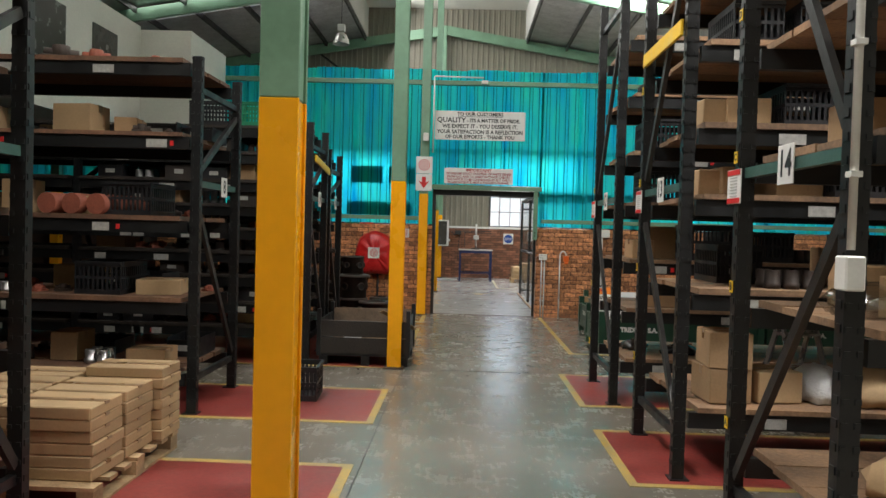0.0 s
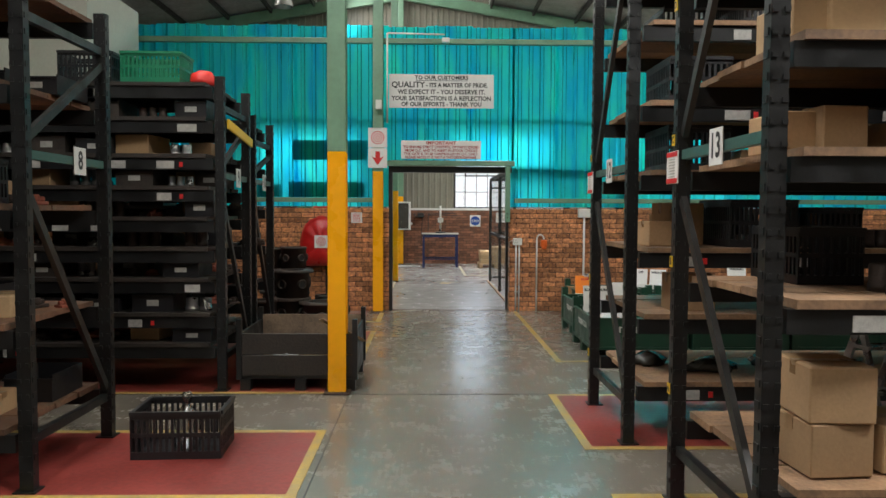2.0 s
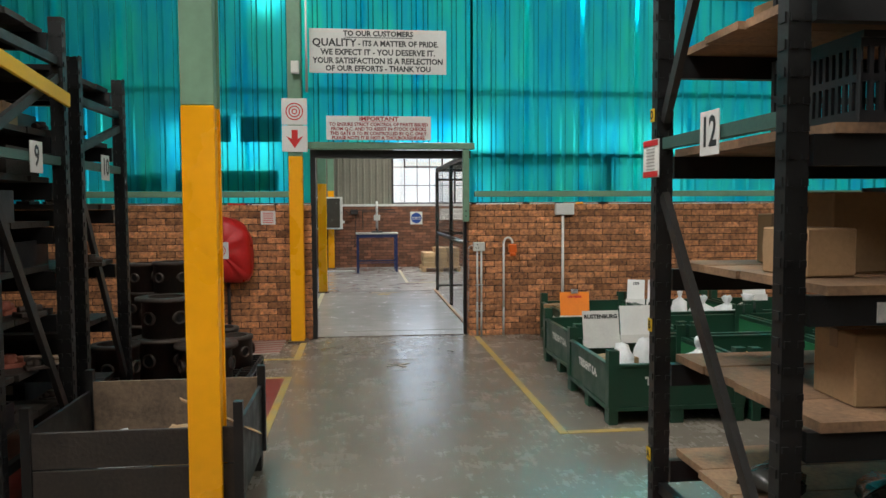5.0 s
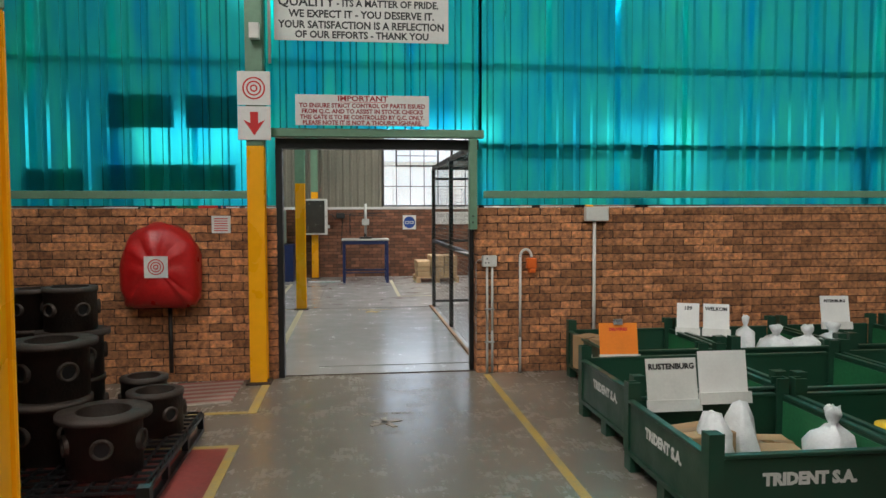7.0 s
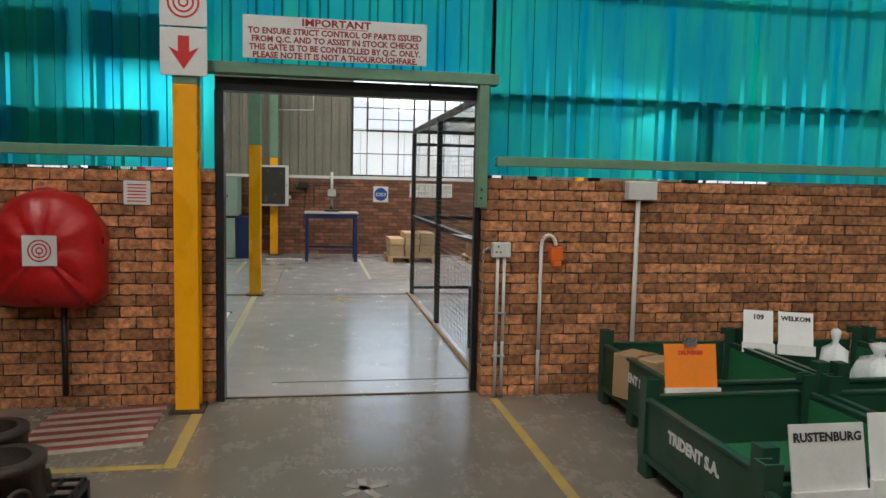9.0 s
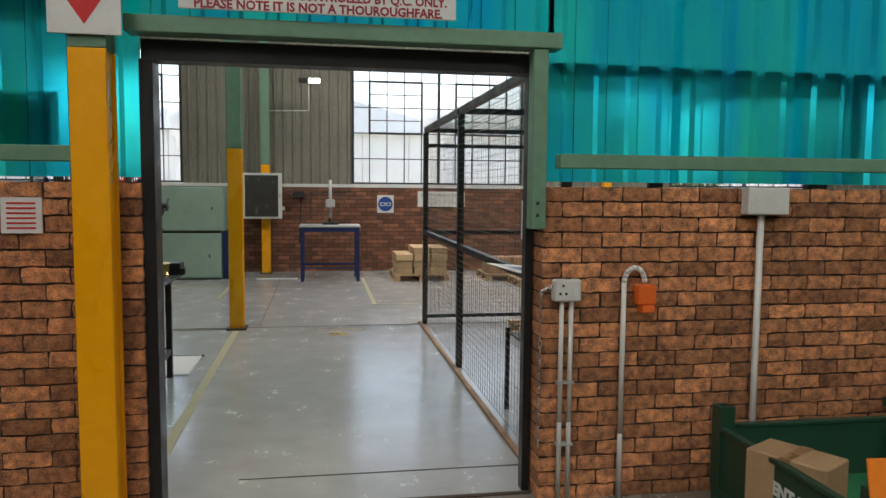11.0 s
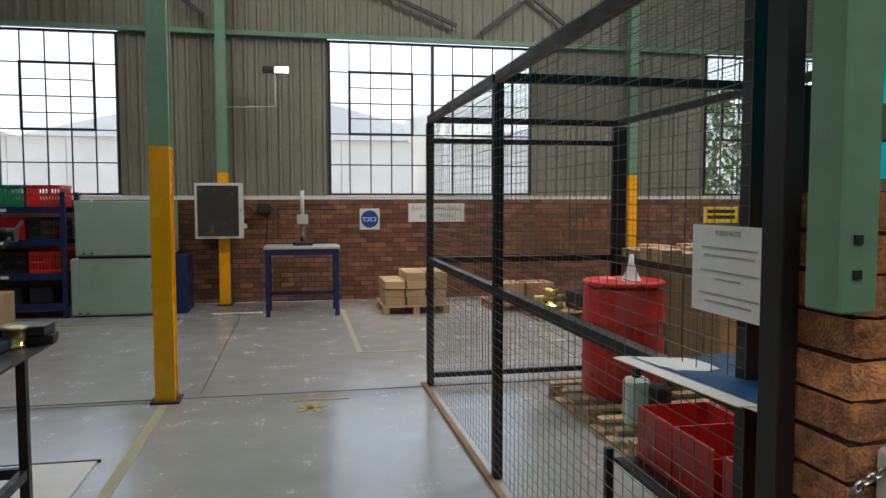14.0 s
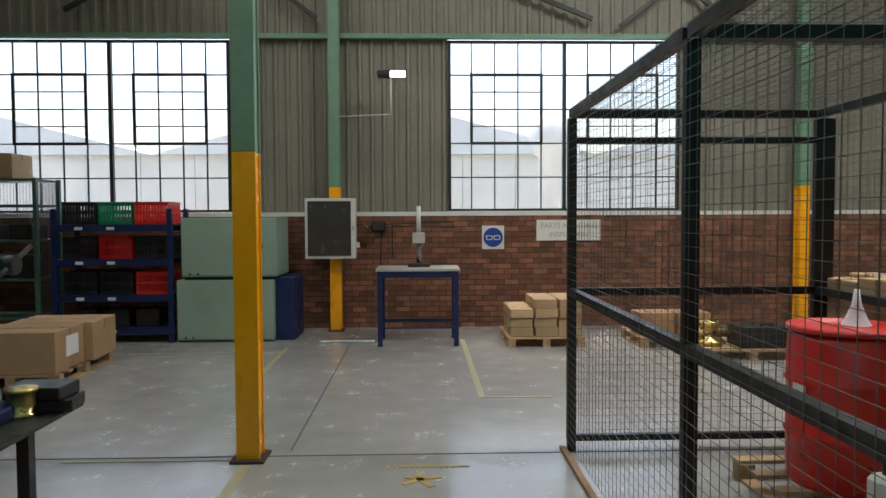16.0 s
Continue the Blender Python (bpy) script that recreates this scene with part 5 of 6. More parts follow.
# things in and behind the cage
pallet(2.85, 17.0, 1.0, 1.6)
dr = thing("drum", pose(2.79, 17.35, 0.124), "red plastic drum with a lid on a pallet", "drum")
bm = bmesh.new()
lathe(bm, [(0.001, 0), (0.29, 0), (0.3, 0.02), (0.305, 0.26), (0.315, 0.275), (0.305, 0.29), (0.305, 0.55), (0.315, 0.565), (0.305, 0.58), (0.3, 0.8), (0.275, 0.84), (0.001, 0.835)], 36)
part("body", bm, PLASTIC_RED, dr)
bm = bmesh.new()
lathe(bm, [(0.29, 0.836), (0.31, 0.84), (0.31, 0.865), (0.28, 0.868), (0.27, 0.85), (0.001, 0.85)], 36)
part("lid", bm, PLASTIC_RED, dr)
part("label", one(-0.31, -0.14, 0.5, -0.302, -0.02, 0.56), PAPER, dr)
bm = bmesh.new()
lathe(bm, [(0.08, 0), (0.06, 0.03), (0.025, 0.12), (0.015, 0.2), (0.001, 0.2)], 16)
solid("funnel", bm, POLY, pose(2.9, 17.45, 0.976), "white plastic funnel on the drum lid", "funnel")
jc = thing("jerry_can", pose(2.52, 16.55, 0.124), "white plastic bottle with dark cap on a pallet", "can")
part("body", one(-0.08, -0.06, 0, 0.08, 0.06, 0.32), LIGHT_GREY, jc, bev=0.025)
bm = bmesh.new()
rod(bm, (0, 0, 0.32), (0, 0, 0.38), 0.03)
part("cap", bm, BLACK, jc)
jc2 = thing("jerry_can", pose(2.62, 16.42, 0.124), "black plastic bottle on a pallet", "can")
part("body", one(-0.06, -0.06, 0, 0.06, 0.06, 0.3), PLASTIC_BLACK, jc2, bev=0.02)
for i in range(5):
    for j in range(2):
        carton(3.3 + i * 0.19, 17.75 + j * 0.42, 0.0, 0.18, 0.4, 1.2 - 0.03 * ((i + j) % 2), 0, CARD_PALE, "tall narrow brown carton standing in a row")
for k in range(6):
    for j in range(2):
        b = thing("wooden_crate", pose(3.52, 15.85 + j * 0.62, 0.0 + k * 0.155, 0, 0, rng.uniform(-4, 4)), "low orange timber crate in a stack", "crate", "timber crates")
        part("front", one(-0.28, -0.28, 0, 0.28, -0.26, 0.148), CRATE_WOOD, b)
        part("back", one(-0.28, 0.26, 0, 0.28, 0.28, 0.148), CRATE_WOOD, b)
        part("side", one(-0.28, -0.259, 0, -0.26, 0.259, 0.148), CRATE_WOOD, b)
        part("side", one(0.26, -0.259, 0, 0.28, 0.259, 0.148), CRATE_WOOD, b)
        part("floor_board", one(-0.259, -0.259, 0.0, 0.259, 0.259, 0.02), CRATE_WOOD, b)
ys = thing("yellow_notice", pose(3.08, 15.3, 0.7), "yellow warning notice hung in the cage", "sign")
part("card", one(-0.004, -0.15, -0.1, 0.004, 0.15, 0.1), TAG_YELLOW, ys)
for k in range(3):
    part("text_line", one(-0.006, -0.11, -0.06 + k * 0.05, -0.0045, 0.11, -0.035 + k * 0.05), RED_INK, ys)
br3 = thing("bin_stand", pose(1.86, 14.4, 0), "black stand with red plastic bins", "bin stand")
for x in (-0.28, 0.28):
    for y in (-0.5, 0.45):
        part("leg", one(x - 0.015, y, 0, x + 0.015, y + 0.03, 0.6), BLACK, br3)
for z in (0.55,):
    part("shelf", one(-0.264, -0.469, z, 0.264, 0.449, z + 0.015), BLACK, br3)
for y in (-0.3, 0.02, 0.3):
    tub(1.84, 14.4 + y, 0.566, 0.3, 0.27, 0.21, PLASTIC_RED)
fo = thing("blue_folder", pose(1.52, 13.82, 1.118, 0, 5, 6), "worn blue folder on a sheaf of papers", "folder")
for k in range(3):
    part("paper", one(-0.2 - 0.03 * k, -0.32 + 0.04 * k, 0.004 * k, 0.2, 0.34 - 0.03 * k, 0.004 * k + 0.003), PAPER, fo)
bm = bmesh.new()
g = [[bm.verts.new((-0.2 + 0.4 * i / 6, -0.3 + 0.6 * j / 8, 0.014 + 0.016 * math.sin(i * 0.9) * math.sin(j * 0.6))) for j in range(9)] for i in range(7)]
for i in range(6):
    for j in range(8):
        bm.faces.new((g[i][j], g[i + 1][j], g[i + 1][j + 1], g[i][j + 1]))
bmesh.ops.solidify(bm, geom=list(bm.faces), thickness=0.005)
part("cover", bm, material("worn_blue_cover", (0.03, 0.16, 0.42), 0.4, var=0.35, scale=6, fine=30, bump=0.05, stain=(0.05, 0.14, 0.28)), fo)
# brass valve and case on a low pallet beyond the cage
pallet(4.1, 21.75, 1.3, 0.9)
bm = bmesh.new()
lathe(bm, [(0.001, 0), (0.17, 0), (0.17, 0.05), (0.08, 0.07), (0.08, 0.17), (0.11, 0.2), (0.11, 0.27), (0.001, 0.28)], 18)
rod(bm, (-0.24, 0, 0.13), (0.24, 0, 0.13), 0.05)
solid("brass_valve", bm, BRASS, pose(3.75, 21.7, 0.123), "polished brass valve on a pallet", "valve")
tl3 = thing("tool_case", pose(4.3, 21.6, 0.123), "black plastic tool case with clutter", "case")
part("body", one(-0.3, -0.2, 0, 0.3, 0.2, 0.24), PLASTIC_BLACK, tl3, bev=0.01)
part("handle", one(-0.07, -0.17, 0.24, 0.07, -0.15, 0.27), PLASTIC_BLACK, tl3)

# ---------- far wall things ----------
FY = FAR_Y - 0.002
eb = thing("electrical_cabinet", pose(-0.79, 23.62, 1.03), "grey wall cabinet with a dark smoked door", "electrical cabinet")
part("body", one(-0.35, -0.1, 0, 0.34, 0.1, 0.83), LIGHT_GREY, eb, bev=0.006)
part("smoked_door", one(-0.31, -0.112, 0.04, 0.28, -0.1005, 0.79), SMOKED, eb, "dark smoked door")
part("lock", one(0.295, -0.115, 0.4, 0.32, -0.1005, 0.45), STEEL, eb)
part("side_switch", one(0.341, -0.04, 0.15, 0.39, 0.04, 0.22), LIGHT_GREY, eb)
tb = thing("work_table", pose(0.41, 22.75, 0), "blue steel work table with a grey top", "table")
part("table_top", one(-0.52, -0.36, 0.93, 0.52, 0.36, 0.96), PIPE_GREY, tb, bev=0.004)
part("apron", one(-0.5, -0.34, 0.85, 0.5, 0.34, 0.929), BLUE, tb)
for x in (-0.5, 0.44):
    for y in (-0.34, 0.28):
        part("leg", one(x, y, 0, x + 0.06, y + 0.06, 0.849), BLUE, tb)
part("stretcher", one(-0.44, 0.29, 0.22, 0.44, 0.33, 0.26), BLUE, tb)
part("stretcher", one(-0.44, -0.33, 0.22, 0.44, -0.31, 0.24), BLUE, tb)
pr = thing("bench_press", pose(0.42, 22.85, 0.96), "grey pneumatic bench press on the blue table", "press")
part("base", one(-0.14, -0.12, 0, 0.14, 0.12, 0.04), CHARCOAL, pr, bev=0.005)
bm = bmesh.new()
rod(bm, (0, 0.04, 0.04), (0, 0.04, 0.45), 0.03)
part("pillar", bm, STEEL, pr)
part("head", one(-0.08, -0.08, 0.3, 0.08, 0.08, 0.44), PIPE_GREY, pr, bev=0.01)
bm = bmesh.new()
rod(bm, (0, 0, 0.44), (0, 0, 0.78), 0.028)
part("cylinder", bm, LIGHT_GREY, pr)
bm = bmesh.new()
rod(bm, (-0.35, 0.3, 0.52), (0.5, 0.3, 0.5), 0.009, None, 6)
rod(bm, (-0.35, 0.3, 0.1), (-0.35, 0.3, 0.55), 0.009, None, 6)
part("air_hose", bm, BLACK, pr)
gv = thing("wall_valve", pose(-0.15, 23.85, 1.45), "dark air regulator and hoses on the brick wall", "regulator")
part("body", one(-0.1, -0.08, -0.05, 0.1, 0.147, 0.08), CHARCOAL, gv, bev=0.02)
bm = bmesh.new()
for k in range(8):
    a, b = k / 8, (k + 1) / 8
    rod(bm, (-0.35 + 0.25 * a, -0.02, 0.1 * math.sin(3 * a) - 0.1 * a), (-0.35 + 0.25 * b, -0.02, 0.1 * math.sin(3 * b) - 0.1 * b), 0.012, None, 6)
rod(bm, (0.05, -0.02, 0), (0.0, -0.02, -0.9), 0.01, None, 6)
rod(bm, (0.1, 0, 0.05), (1.05, 0, 0.08), 0.01, None, 6)
part("hose", bm, BLACK, gv)
gs = wall_sign("goggles_sign", 1.33, 1.13, 1.65, 1.47, FY - 0.01, "white sign with blue disc showing safety goggles")
bm = bmesh.new()
lathe(bm, [(0.001, 0), (0.14, 0)], 28)
bmesh.ops.rotate(bm, cent=(0, 0, 0), matrix=Matrix.Rotation(radians(90), 3, "X"), verts=bm.verts)
bmesh.ops.translate(bm, vec=(0, -0.0075, 0), verts=bm.verts)
part("blue_disc", bm, BLUE_INK, gs)
for x in (-0.055, 0.055):
    bm = bmesh.new()
    box(bm, x - 0.045, -0.0105, -0.035, x + 0.045, -0.0085, 0.03)
    part("goggle_lens", bm, WHITE, gs)
    part("goggle_glass", one(x - 0.032, -0.0125, -0.023, x + 0.032, -0.011, 0.018), BLUE_INK, gs)
part("strap", one(-0.11, -0.0105, 0.0, 0.11, -0.0086, 0.012), WHITE, gs)
ps = wall_sign("inspection_sign", 2.12, 1.25, 3.05, 1.55, FY - 0.01, "white board with grey inspection area lettering")
lettering("PARTS AWAITING", 0.1, PIPE_GREY, ps, pose(0, -0.0075, 0.065, 90, 0, 0), bold=0.001)
lettering("INSPECTION", 0.1, PIPE_GREY, ps, pose(0, -0.0075, -0.065, 90, 0, 0), bold=0.001)
yn = wall_sign("yellow_wall_sign", 7.38, 1.2, 8.05, 1.48, FY - 0.01, "yellow wall notice with dark lettering")
part("yellow_face", one(-0.33, -0.009, -0.135, 0.33, -0.0065, 0.135), TAG_YELLOW, yn)
for k in range(2):
    part("text_line", one(-0.27, -0.011, -0.07 + k * 0.1, 0.27, -0.0095, -0.01 + k * 0.1), BLACK_INK, yn)
pallet(1.98, 22.75, 0.95, 0.95)
for i, n in enumerate((2, 3, 3)):
    for k in range(n + 1):
        carton(1.68 + i * 0.3, 22.5 + 0.02 * (k % 2), 0.124 + k * 0.115, 0.28, 0.36, 0.112, rng.uniform(-4, 4), CARD_PALE, "small brown carton stacked on a pallet")
        carton(1.68 + i * 0.3, 22.92, 0.124 + k * 0.115 * 1.0, 0.28, 0.36, 0.112, rng.uniform(-4, 4), CARD_PALE, "small brown carton stacked on a pallet")
pallet(3.6, 22.6, 1.0, 0.9)
for i in range(2):
    carton(3.35 + i * 0.45, 22.5, 0.124, 0.42, 0.4, 0.28, 3, WOOD, "orange brown box on a pallet")
# pale green cabinets, one on the other
for z0, z1, x0, x1, nm in ((0.02, 0.80, -2.69, -1.45, "lower"), (0.84, 1.60, -2.62, -1.4, "upper")):
    c = thing("steel_cabinet", pose((x0 + x1) / 2, 23.25, z0), "pale green enamelled steel cabinet, one on another", "cabinet", "green cabinets")
    w = (x1 - x0) / 2
    part("body", one(-w, -0.36, 0, w, 0.45, z1 - z0), CAB_GREEN, c, bev=0.006)
    part("door", one(-w + 0.015, -0.375, 0.02, w - 0.015, -0.3605, z1 - z0 - 0.02), CAB_GREEN, c, bev=0.003)
    part("latch", one(w - 0.2, -0.385, 0.36, w - 0.18, -0.3755, 0.42), BLACK, c)
    for x in (-w + 0.1, -w + 0.2):
        part("knob", one(x, -0.385, 0.03, x + 0.03, -0.3755, 0.05), BLACK, c)
solid("cabinet_plinth", one(-2.68, 22.92, 0, -1.46, 23.7, 0.0195), BLACK, label="black plinth under green cabinets", category="plinth")
solid("cabinet_spacer", one(-2.6, 22.95, 0.801, -1.45, 23.65, 0.8395), BLACK, label="black packing between the stacked cabinets", category="spacer")
bs = solid("blue_panel_box", one(-1.44, 23.0, 0, -1.2, 23.7, 0.82), BLUE, label="blue steel box beside the green cabinets", category="box", bev=0.006)
# blue rack with crates
bl = thing("blue_rack", pose(-3.45, 22.9, 0), "blue steel shelf rack filled with dark crates", "rack")
for x in (-0.8, 0.66):
    for y in (-0.03, 0.62):
        part("upright", one(x, y, 0, x + 0.06, y + 0.06, 1.72), BLUE, bl)
for z in (0.2, 0.62, 1.08, 1.52):
    for y in (-0.03, 0.62):
        part("beam", one(-0.739, y, z - 0.09, 0.659, y + 0.05, z - 0.001), BLUE, bl)
    part("shelf", one(-0.739, 0.021, z - 0.02, 0.659, 0.619, z - 0.0015), CHARCOAL, bl)
    for x in (-0.5, -0.1):
        part("label_card", one(x, -0.034, z - 0.07, x + 0.1, -0.031, z - 0.03), PAPER, bl)
for z, mats in ((1.52, (PLASTIC_BLACK, PLASTIC_GREEN, PLASTIC_RED)), (1.08, (PLASTIC_BLACK, RED_COVER, PLASTIC_BLACK)), (0.62, (PLASTIC_BLACK, PLASTIC_BLACK, PLASTIC_RED))):
    for i, mt in enumerate(mats):
        nm = {id(PLASTIC_GREEN): "green", id(PLASTIC_RED): "red", id(RED_COVER): "dark red"}.get(id(mt), "black")
        crate(-3.93 + i * 0.46, 23.2, z, 0.42, 0.5, 0.29, mt, label=nm + " plastic crate with slotted sides on blue rack")
for i in range(3):
    carton(-3.9 + i * 0.4, 23.2, 0.2, 0.3, 0.4, 0.22, 0, CHARCOAL, "dark box on the lowest blue shelf")
# grey mesh locker further along
ml = thing("mesh_locker", pose(-5.2, 22.9, 0), "dark steel shelf unit with mesh sides", "shelf unit")
for x in (-0.6, 0.72):
    for y in (0.0, 0.6):
        part("upright", one(x, y, 0, x + 0.05, y + 0.05, 2.12), DARK_GREEN_BAR, ml)
for z in (0.3, 0.8, 1.3, 1.75, 2.08):
    part("shelf", one(-0.549, 0.0, z, 0.719, 0.65, z + 0.03), DARK_GREEN_BAR, ml)
bm = bmesh.new()
for i in range(30):
    bar(bm, (0.745, 0.05 + 0.018 * i, 0.33), (0.745, 0.05 + 0.018 * i + 0.002, 2.07), 0.003, 0.003)
for i in range(30):
    bar(bm, (-0.55 + i * 0.043, 0.64, 1.33), (-0.55 + i * 0.043, 0.64, 2.07), 0.004, 0.004)
part("mesh", bm, WIRE, ml)
carton(-5.1, 23.2, 2.115, 0.7, 0.5, 0.32, 0, CARD_PALE, "pale box on top of the shelf unit")
for i in range(3):
    carton(-5.5 + i * 0.4, 23.2, 1.33, 0.3, 0.4, 0.2, 0, CHARCOAL, "dark box on a shelf")
    carton(-5.5 + i * 0.4, 23.2, 0.83, 0.3, 0.4, 0.3, 0, CHARCOAL, "dark box on a shelf")
# cartons on pallets
pallet(-3.45, 21.05, 0.9, 1.4, 3)
carton(-3.45, 20.7, 0.124, 0.86, 0.66, 0.4, 3, CARDBOARD, "large brown carton with printed marks on a pallet")
carton(-3.4, 21.38, 0.124, 0.86, 0.64, 0.4, 3, CARDBOARD, "large brown carton with printed marks on a pallet")
pallet(-4.5, 20.5, 0.9, 0.9, 3)
carton(-4.5, 20.5, 0.124, 0.84, 0.84, 0.38, 3, CARDBOARD, "large brown carton on a pallet")
solid("paper_label", one(-3.02, 20.62, 0.25, -3.008, 20.87, 0.45), PAPER, label="white label on a large carton", category="label")
# bench with vice and press at the walkway edge
be = thing("work_bench", pose(-0.92, 16.4, 0), "dark steel work bench with a thin top", "bench")
part("bench_top", one(-1.3, -1.2, 0.835, 0.0, 0.0, 0.85), CHARCOAL, be, bev=0.002)
for x in (-1.25, -0.105):
    for y in (-1.15, -0.31):
        part("leg", one(x, y, 0, x + 0.045, y + 0.045, 0.8345), BLACK, be)
part("stretcher", one(-1.204, -0.305, 0.2, -0.106, -0.27, 0.25), BLACK, be)
part("stretcher", one(-0.1, -1.104, 0.2, -0.065, -0.311, 0.25), BLACK, be)
mat_tray = solid("floor_tray", one(-2.0, 16.15, 0.0, -0.86, 16.86, 0.012), LIGHT_GREY, label="pale metal plate lying on the floor", category="plate")
solid("floor_tray_edge", one(-2.02, 16.862, 0.0, -0.84, 16.88, 0.016), BLACK, label="black edging of the floor plate", category="edging")
dp = thing("drill_press", pose(-1.22, 16.05, 0.85), "dark steel drill press with chuck and handles", "drill press")
part("base", one(-0.16, -0.2, 0, 0.16, 0.2, 0.05), BLUE, dp, bev=0.008)
bm = bmesh.new()
rod(bm, (-0.05, 0.0, 0.05), (-0.05, 0.0, 0.85), 0.035)
part("column_tube", bm, CHARCOAL, dp)
part("head", one(-0.1, -0.07, 0.52, 0.15, 0.07, 0.64), CHARCOAL, dp, bev=0.02)
bm = bmesh.new()
rod(bm, (0.12, 0, 0.36), (0.12, 0, 0.5), 0.025, 0.04)
part("chuck", bm, CHARCOAL, dp)
bm = bmesh.new()
rod(bm, (0.17, 0, 0.58), (0.24, 0, 0.58), 0.035)
rod(bm, (0.22, -0.13, 0.52), (0.22, 0.13, 0.64), 0.009)
part("feed_handle", bm, CHARCOAL, dp)
for k, (x, y) in enumerate(((-1.0, 16.31), (-1.02, 16.3))):
    solid("steel_block", one(-0.12, -0.09, 0, 0.1, 0.07, 0.05), CHARCOAL, pose(x, y, 0.85 + 0.052 * k, 0, 0, 8 - 10 * k), "dark steel plate on the bench", "block", bev=0.004)
bm = bmesh.new()
lathe(bm, [(0.001, 0), (0.06, 0), (0.06, 0.012), (0.052, 0.014), (0.052, 0.09), (0.06, 0.092), (0.06, 0.105), (0.02, 0.106), (0.001, 0.1)], 20)
solid("wire_spool", bm, BRASS, pose(-1.06, 16.2, 0.85), "spool of yellow wire on the bench", "spool")
tub(-1.35, 15.75, 0.851, 0.34, 0.3, 0.12, PLASTIC_RED)
for k in range(5):
    bm = bmesh.new()
    n = 20
    pts = [(0.11 * math.cos(2 * math.pi * i / n), 0.11 * math.sin(2 * math.pi * i / n) * 0.9, 0.01 * math.sin(3 * i)) for i in range(n + 1)]
    for a, b in zip(pts, pts[1:]):
        rod(bm, a, b, 0.008, None, 6, False)
    solid("hose_coil", bm, rng.choice([LIGHT_GREY, BIN_GREEN, LIGHT_GREY]), pose(-1.35 + 0.01 * k, 15.75, 0.985 + 0.02 * k, 25, 10 * k, 30 * k), "coiled pale hose heaped in a red tub", "hose", "hose coils")
carton(-1.15, 15.72, 0.851, 0.2, 0.26, 0.03, 20, PAPER, "flat white card on the bench")
# wall flood lamp on a bracket by the far column
wl = thing("wall_flood_lamp", pose(0.05, 23.5, 3.5), "flood lamp on a thin bracket off the column", "lamp")
part("housing", one(-0.18, -0.12, 0.0, 0.16, 0.1, 0.07), CHARCOAL, wl, bev=0.01)
part("lens", one(0.0, -0.14, -0.02, 0.2, -0.121, 0.06), LIT, wl, "glowing lens")
bm = bmesh.new()
rod(bm, (0, 0, -0.5), (0, 0, 0.0), 0.012)
rod(bm, (-0.75, 0.24, -0.5), (0, 0, -0.5), 0.008)
part("bracket", bm, LIGHT_GREY, wl)
bm = bmesh.new()
for k in range(10):
    rod(bm, (-0.85 + k * 0.07, 22.75 - 0.01 * math.sin(k), 0.016), (-0.85 + (k + 1) * 0.07, 22.75 - 0.01 * math.sin(k + 1), 0.016), 0.015, None, 8)
solid("floor_hose", bm, POLY, label="white hose lying on the floor", category="hose")
# walkway figure emblem: a plain splash of worn yellow paint
for x, y in ((0.44, 17.8), (0.38, 11.72)):
    em = thing("walkway_marking", pose(x, y, 0), "worn %s walkway lettering and emblem on the floor" % ("yellow" if y > 13 else "whitish"), "floor marking")
    for a, L in ((20, 0.13), (95, 0.12), (150, 0.1), (215, 0.13), (300, 0.14)):
        bm = bmesh.new()
        box(bm, 0.0, -0.022, 0.0, L, 0.022, 0.0045, pose(0, 0, 0, 0, 0, a))
        part("stroke", bm, YELLOW_LINE if y > 13 else FADED_WHITE, em)
    lettering("WALKWAY", 0.09, YELLOW_LINE if y > 13 else FADED_WHITE, em, pose(0, 0.24, 0.0045, 0, 0, 180), bold=0.002)

# ---------- outside the windows ----------
ho = thing("workshop_building", pose(0, 0, 0), "pale sheeted workshop across the yard", "building", kind="structure")
for i in range(26):
    part("wall_panel", one(-22 + i * 1.7, 37, -0.05, -22 + i * 1.7 + 1.68, 37.2, 3.6), OUT_WALL, ho)
for x0, x1 in ((-22, -8), (-8, 6), (6, 22)):
    bm = bmesh.new()
    xm = (x0 + x1) / 2
    vs = [bm.verts.new(p) for p in ((x0, 36.8, 3.6), (xm, 36.8, 5.4), (x1, 36.8, 3.6), (x0, 60, 3.6), (xm, 60, 5.4), (x1, 60, 3.6))]
    for f in ((0, 1, 2), (0, 3, 4, 1), (1, 4, 5, 2), (3, 5, 4)):
        bm.faces.new([vs[k] for k in f])
    part("roof", bm, OUT_ROOF, ho)
for x, z in ((-3.0, 3.1), (3.1, 3.2)):
    bm = bmesh.new()
    lathe(bm, [(0.001, 1.2), (0.4, 1.0), (0.55, 0.5), (0.4, 0.05), (0.3, 0), (0.3, -3.25)], 20)
    solid("roof_ventilator", bm, OUT_ROOF, pose(x * 1.25, 33, z), "pale round roof ventilator on a duct", "ventilator")
bm = bmesh.new()
rod(bm, (4.4, 32, -0.05), (4.4, 32, 4.6), 0.09)
solid("yard_pole", bm, OUT_ROOF, label="pale pole in the yard", category="pole")
tree = thing("tree", pose(12.5, 33, -0.05), "green leafy tree beyond the window", "tree")
bm = bmesh.new()
rod(bm, (0, 0, 0), (0.1, 0, 2.2), 0.2, 0.12)
rod(bm, (0.1, 0, 2.0), (1.0, 0.3, 3.6), 0.1, 0.04)
rod(bm, (0.1, 0, 2.0), (-0.9, -0.2, 3.5), 0.1, 0.04)
part("trunk", bm, WOOD_DIRTY, tree)
bm = bmesh.new()
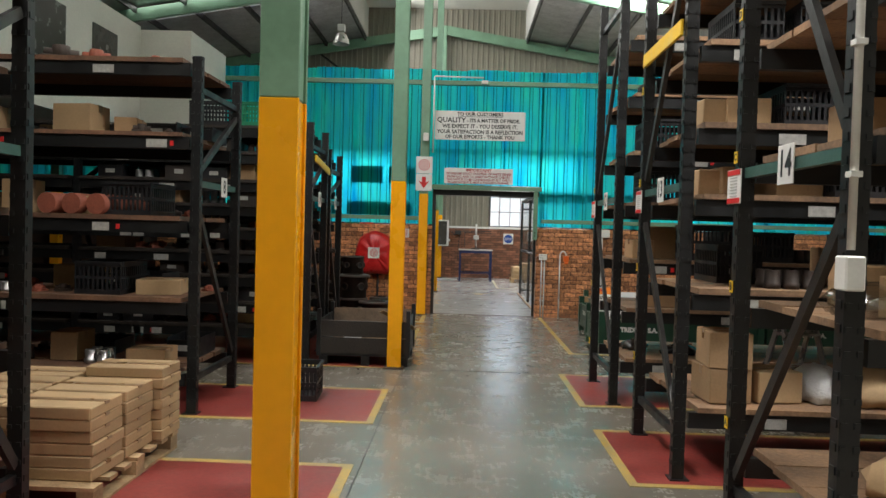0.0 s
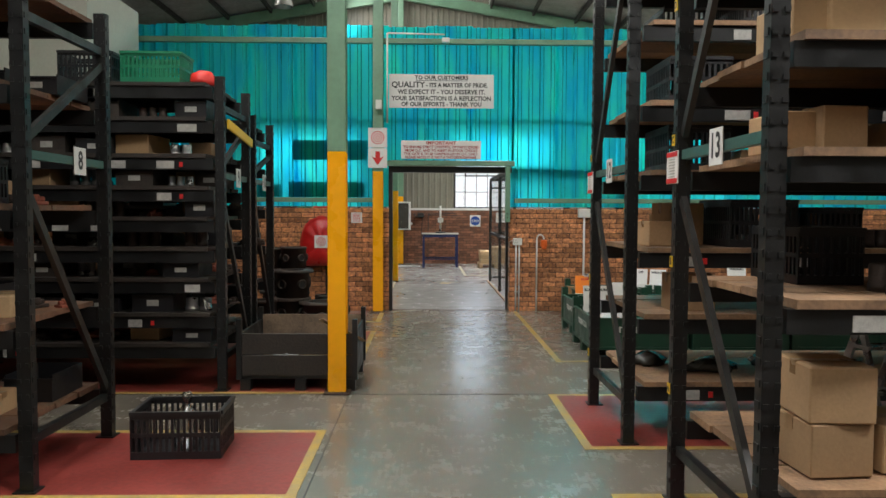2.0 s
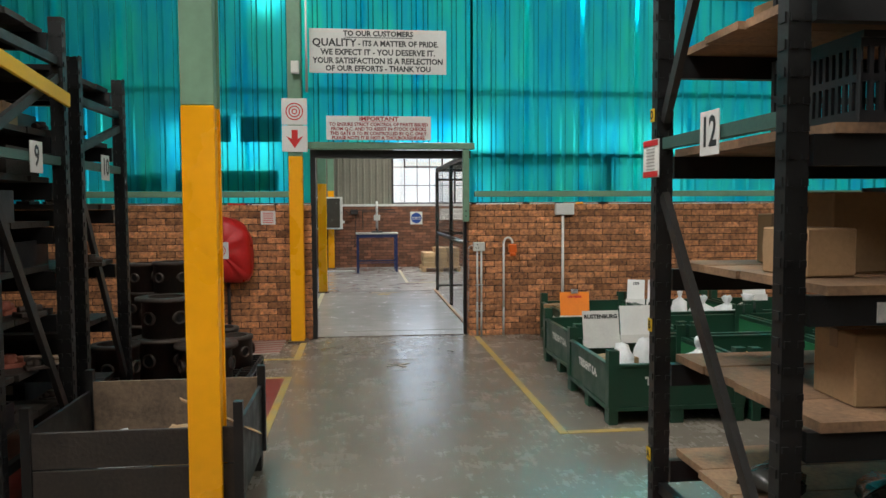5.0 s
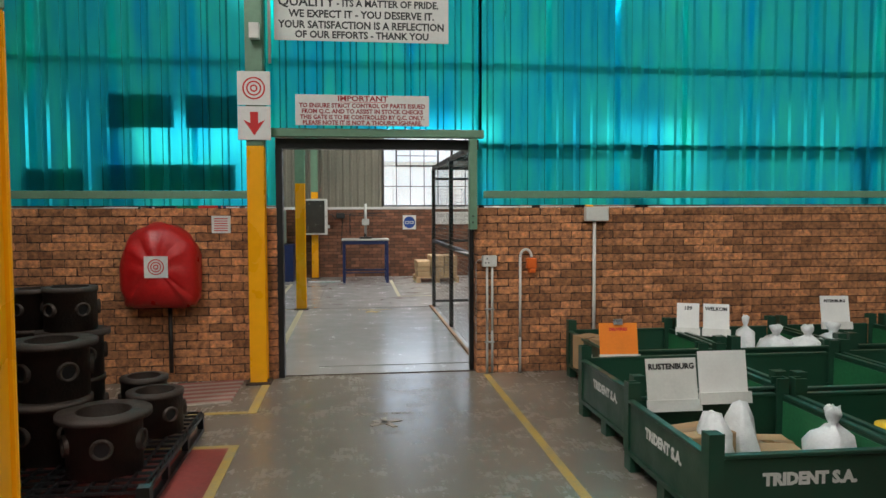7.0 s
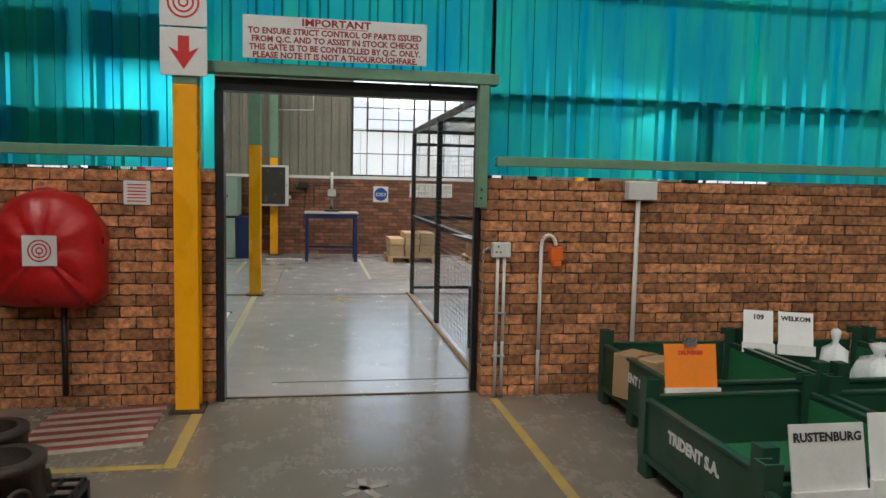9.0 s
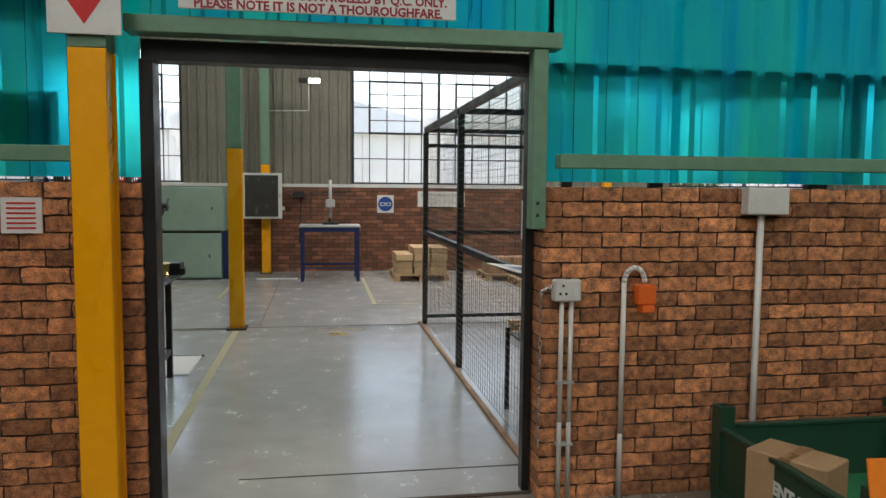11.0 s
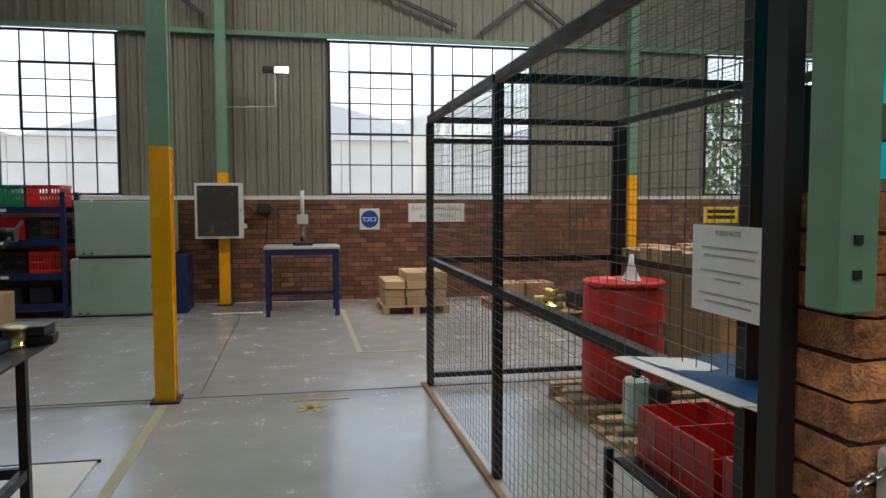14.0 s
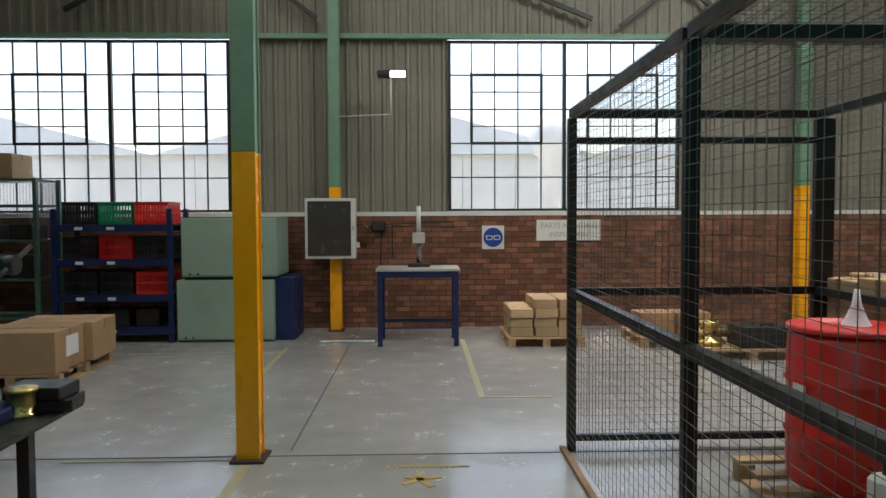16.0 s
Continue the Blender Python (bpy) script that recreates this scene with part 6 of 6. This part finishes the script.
for k in range(1500):
    a, r, h = rng.uniform(0, 6.28), 2.4 * math.sqrt(rng.random()), rng.uniform(-1, 1)
    c = Vector((r * math.cos(a) * math.sqrt(max(0.05, 1 - h * h)), r * math.sin(a) * math.sqrt(max(0.05, 1 - h * h)), 3.3 + 1.7 * h))
    d1 = Vector((rng.uniform(-1, 1), rng.uniform(-1, 1), rng.uniform(-1, 1))) * 0.16
    d2 = Vector((rng.uniform(-1, 1), rng.uniform(-1, 1), rng.uniform(-1, 1))) * 0.1
    bm.faces.new([bm.verts.new(c - d1), bm.verts.new(c + d2), bm.verts.new(c + d1), bm.verts.new(c - d2)])
part("crown", bm, LEAF, tree, kind="stuff")

# ---------- bricks ----------
BL, BH, PX, PZ = 0.2, 0.067, 0.21, 0.0769


def brick_mesh(name, length, depth, seed):
    r = random.Random(seed)
    bm = bmesh.new()
    nx, nz = 5, 2
    front = {}
    for i in range(nx + 1):
        for k in range(nz + 1):
            edge = (i in (0, nx)) + (k in (0, nz))
            front[i, k] = bm.verts.new((-length / 2 + length * i / nx + r.uniform(-1, 1) * 0.0035, -depth / 2 + (0, 0.0025, 0.007)[edge] + r.uniform(-1, 1) * 0.0035, BH * k / nz + r.uniform(-1, 1) * 0.0035))
    for i in range(nx):
        for k in range(nz):
            bm.faces.new([front[a] for a in ((i, k), (i + 1, k), (i + 1, k + 1), (i, k + 1))])
    back = [bm.verts.new((x, depth / 2, z)) for x, z in ((-length / 2, 0), (length / 2, 0), (length / 2, BH), (-length / 2, BH))]
    bm.faces.new(back[::-1])
    for edge, a, b in (([front[i, 0] for i in range(nx + 1)], 0, 1), ([front[nx, k] for k in range(nz + 1)], 1, 2), ([front[i, nz] for i in range(nx, -1, -1)], 2, 3), ([front[0, k] for k in range(nz, -1, -1)], 3, 0)):
        bm.faces.new(edge + [back[b], back[a]])
    finish(bm)
    me = bpy.data.meshes.new(name)
    bm.to_mesh(me)
    bm.free()
    me.materials.append(BRICK)
    return me


FULL = [brick_mesh("brick", BL, WALL_T, s) for s in range(8)]
HALF = [brick_mesh("brick", BL / 2 - 0.004, WALL_T, 10 + s) for s in range(3)]


def lay(parent, x_start, direction, x_stop, near):
    rest = bmesh.new()
    count = 0
    for c in range(21):
        x = x_start
        first_half = c % 2
        while (x_stop - x) * direction > 0.02:
            half = first_half
            first_half = 0
            L = BL / 2 - 0.004 if half else BL
            cx = x + direction * L / 2
            if (near - cx) * direction > 0:
                b = new("brick", rng.choice(HALF if half else FULL))
                b.parent = parent
                b.location = (cx, WALL_Y + WALL_T / 2 + rng.uniform(-0.003, 0.003), c * PZ + 0.003)
                count += 1
            else:
                box(rest, cx - L / 2, WALL_Y, c * PZ + 0.003, cx + L / 2, WALL_Y + WALL_T, c * PZ + 0.003 + BH)
            x += direction * (L + 0.01)
    me = bpy.data.meshes.new("bricks_beyond")
    rest.to_mesh(me)
    rest.free()
    me.materials.append(BRICK_REST)
    ob = new("bricks_beyond", me)
    ob.parent = parent
    tagged(ob, kind="stuff")


BRICK_REST = material("face_brick_rest", (0.52, 0.22, 0.09), 0.85, var=0.75, scale=24, fine=130, bump=1.0, rand=0.42, island=True, stain=(0.12, 0.055, 0.035))
lay(wall_right, DOOR_R + 0.04, 1, 13.8, DOOR_R + 0.04 + PX * 13.5)
lay(wall_left, -0.555, -1, -6.5, -0.555 - PX * 12)
far = bmesh.new()
for c in range(21):
    x = -8 - (c % 2) * PX / 2
    while x < 12:
        e = rng.uniform(0, 0.004)
        vs = [far.verts.new((x + a * BL, FAR_Y - e + (0 if f else 0.008), c * PZ + 0.004 + b * BH)) for f in (0, 1) for a, b in ((0, 0), (1, 0), (1, 1), (0, 1))]
        far.faces.new(vs[4:])
        for k in range(4):
            far.faces.new((vs[k], vs[(k + 1) % 4], vs[4 + (k + 1) % 4], vs[4 + k]))
        x += PX
me = bpy.data.meshes.new("bricks_beyond")
bmesh.ops.recalc_face_normals(far, faces=list(far.faces))
far.to_mesh(me)
far.free()
me.materials.append(BRICK_FAR)
fb = new("bricks_beyond", me)
fb.parent = wall_far
tagged(fb, kind="stuff")
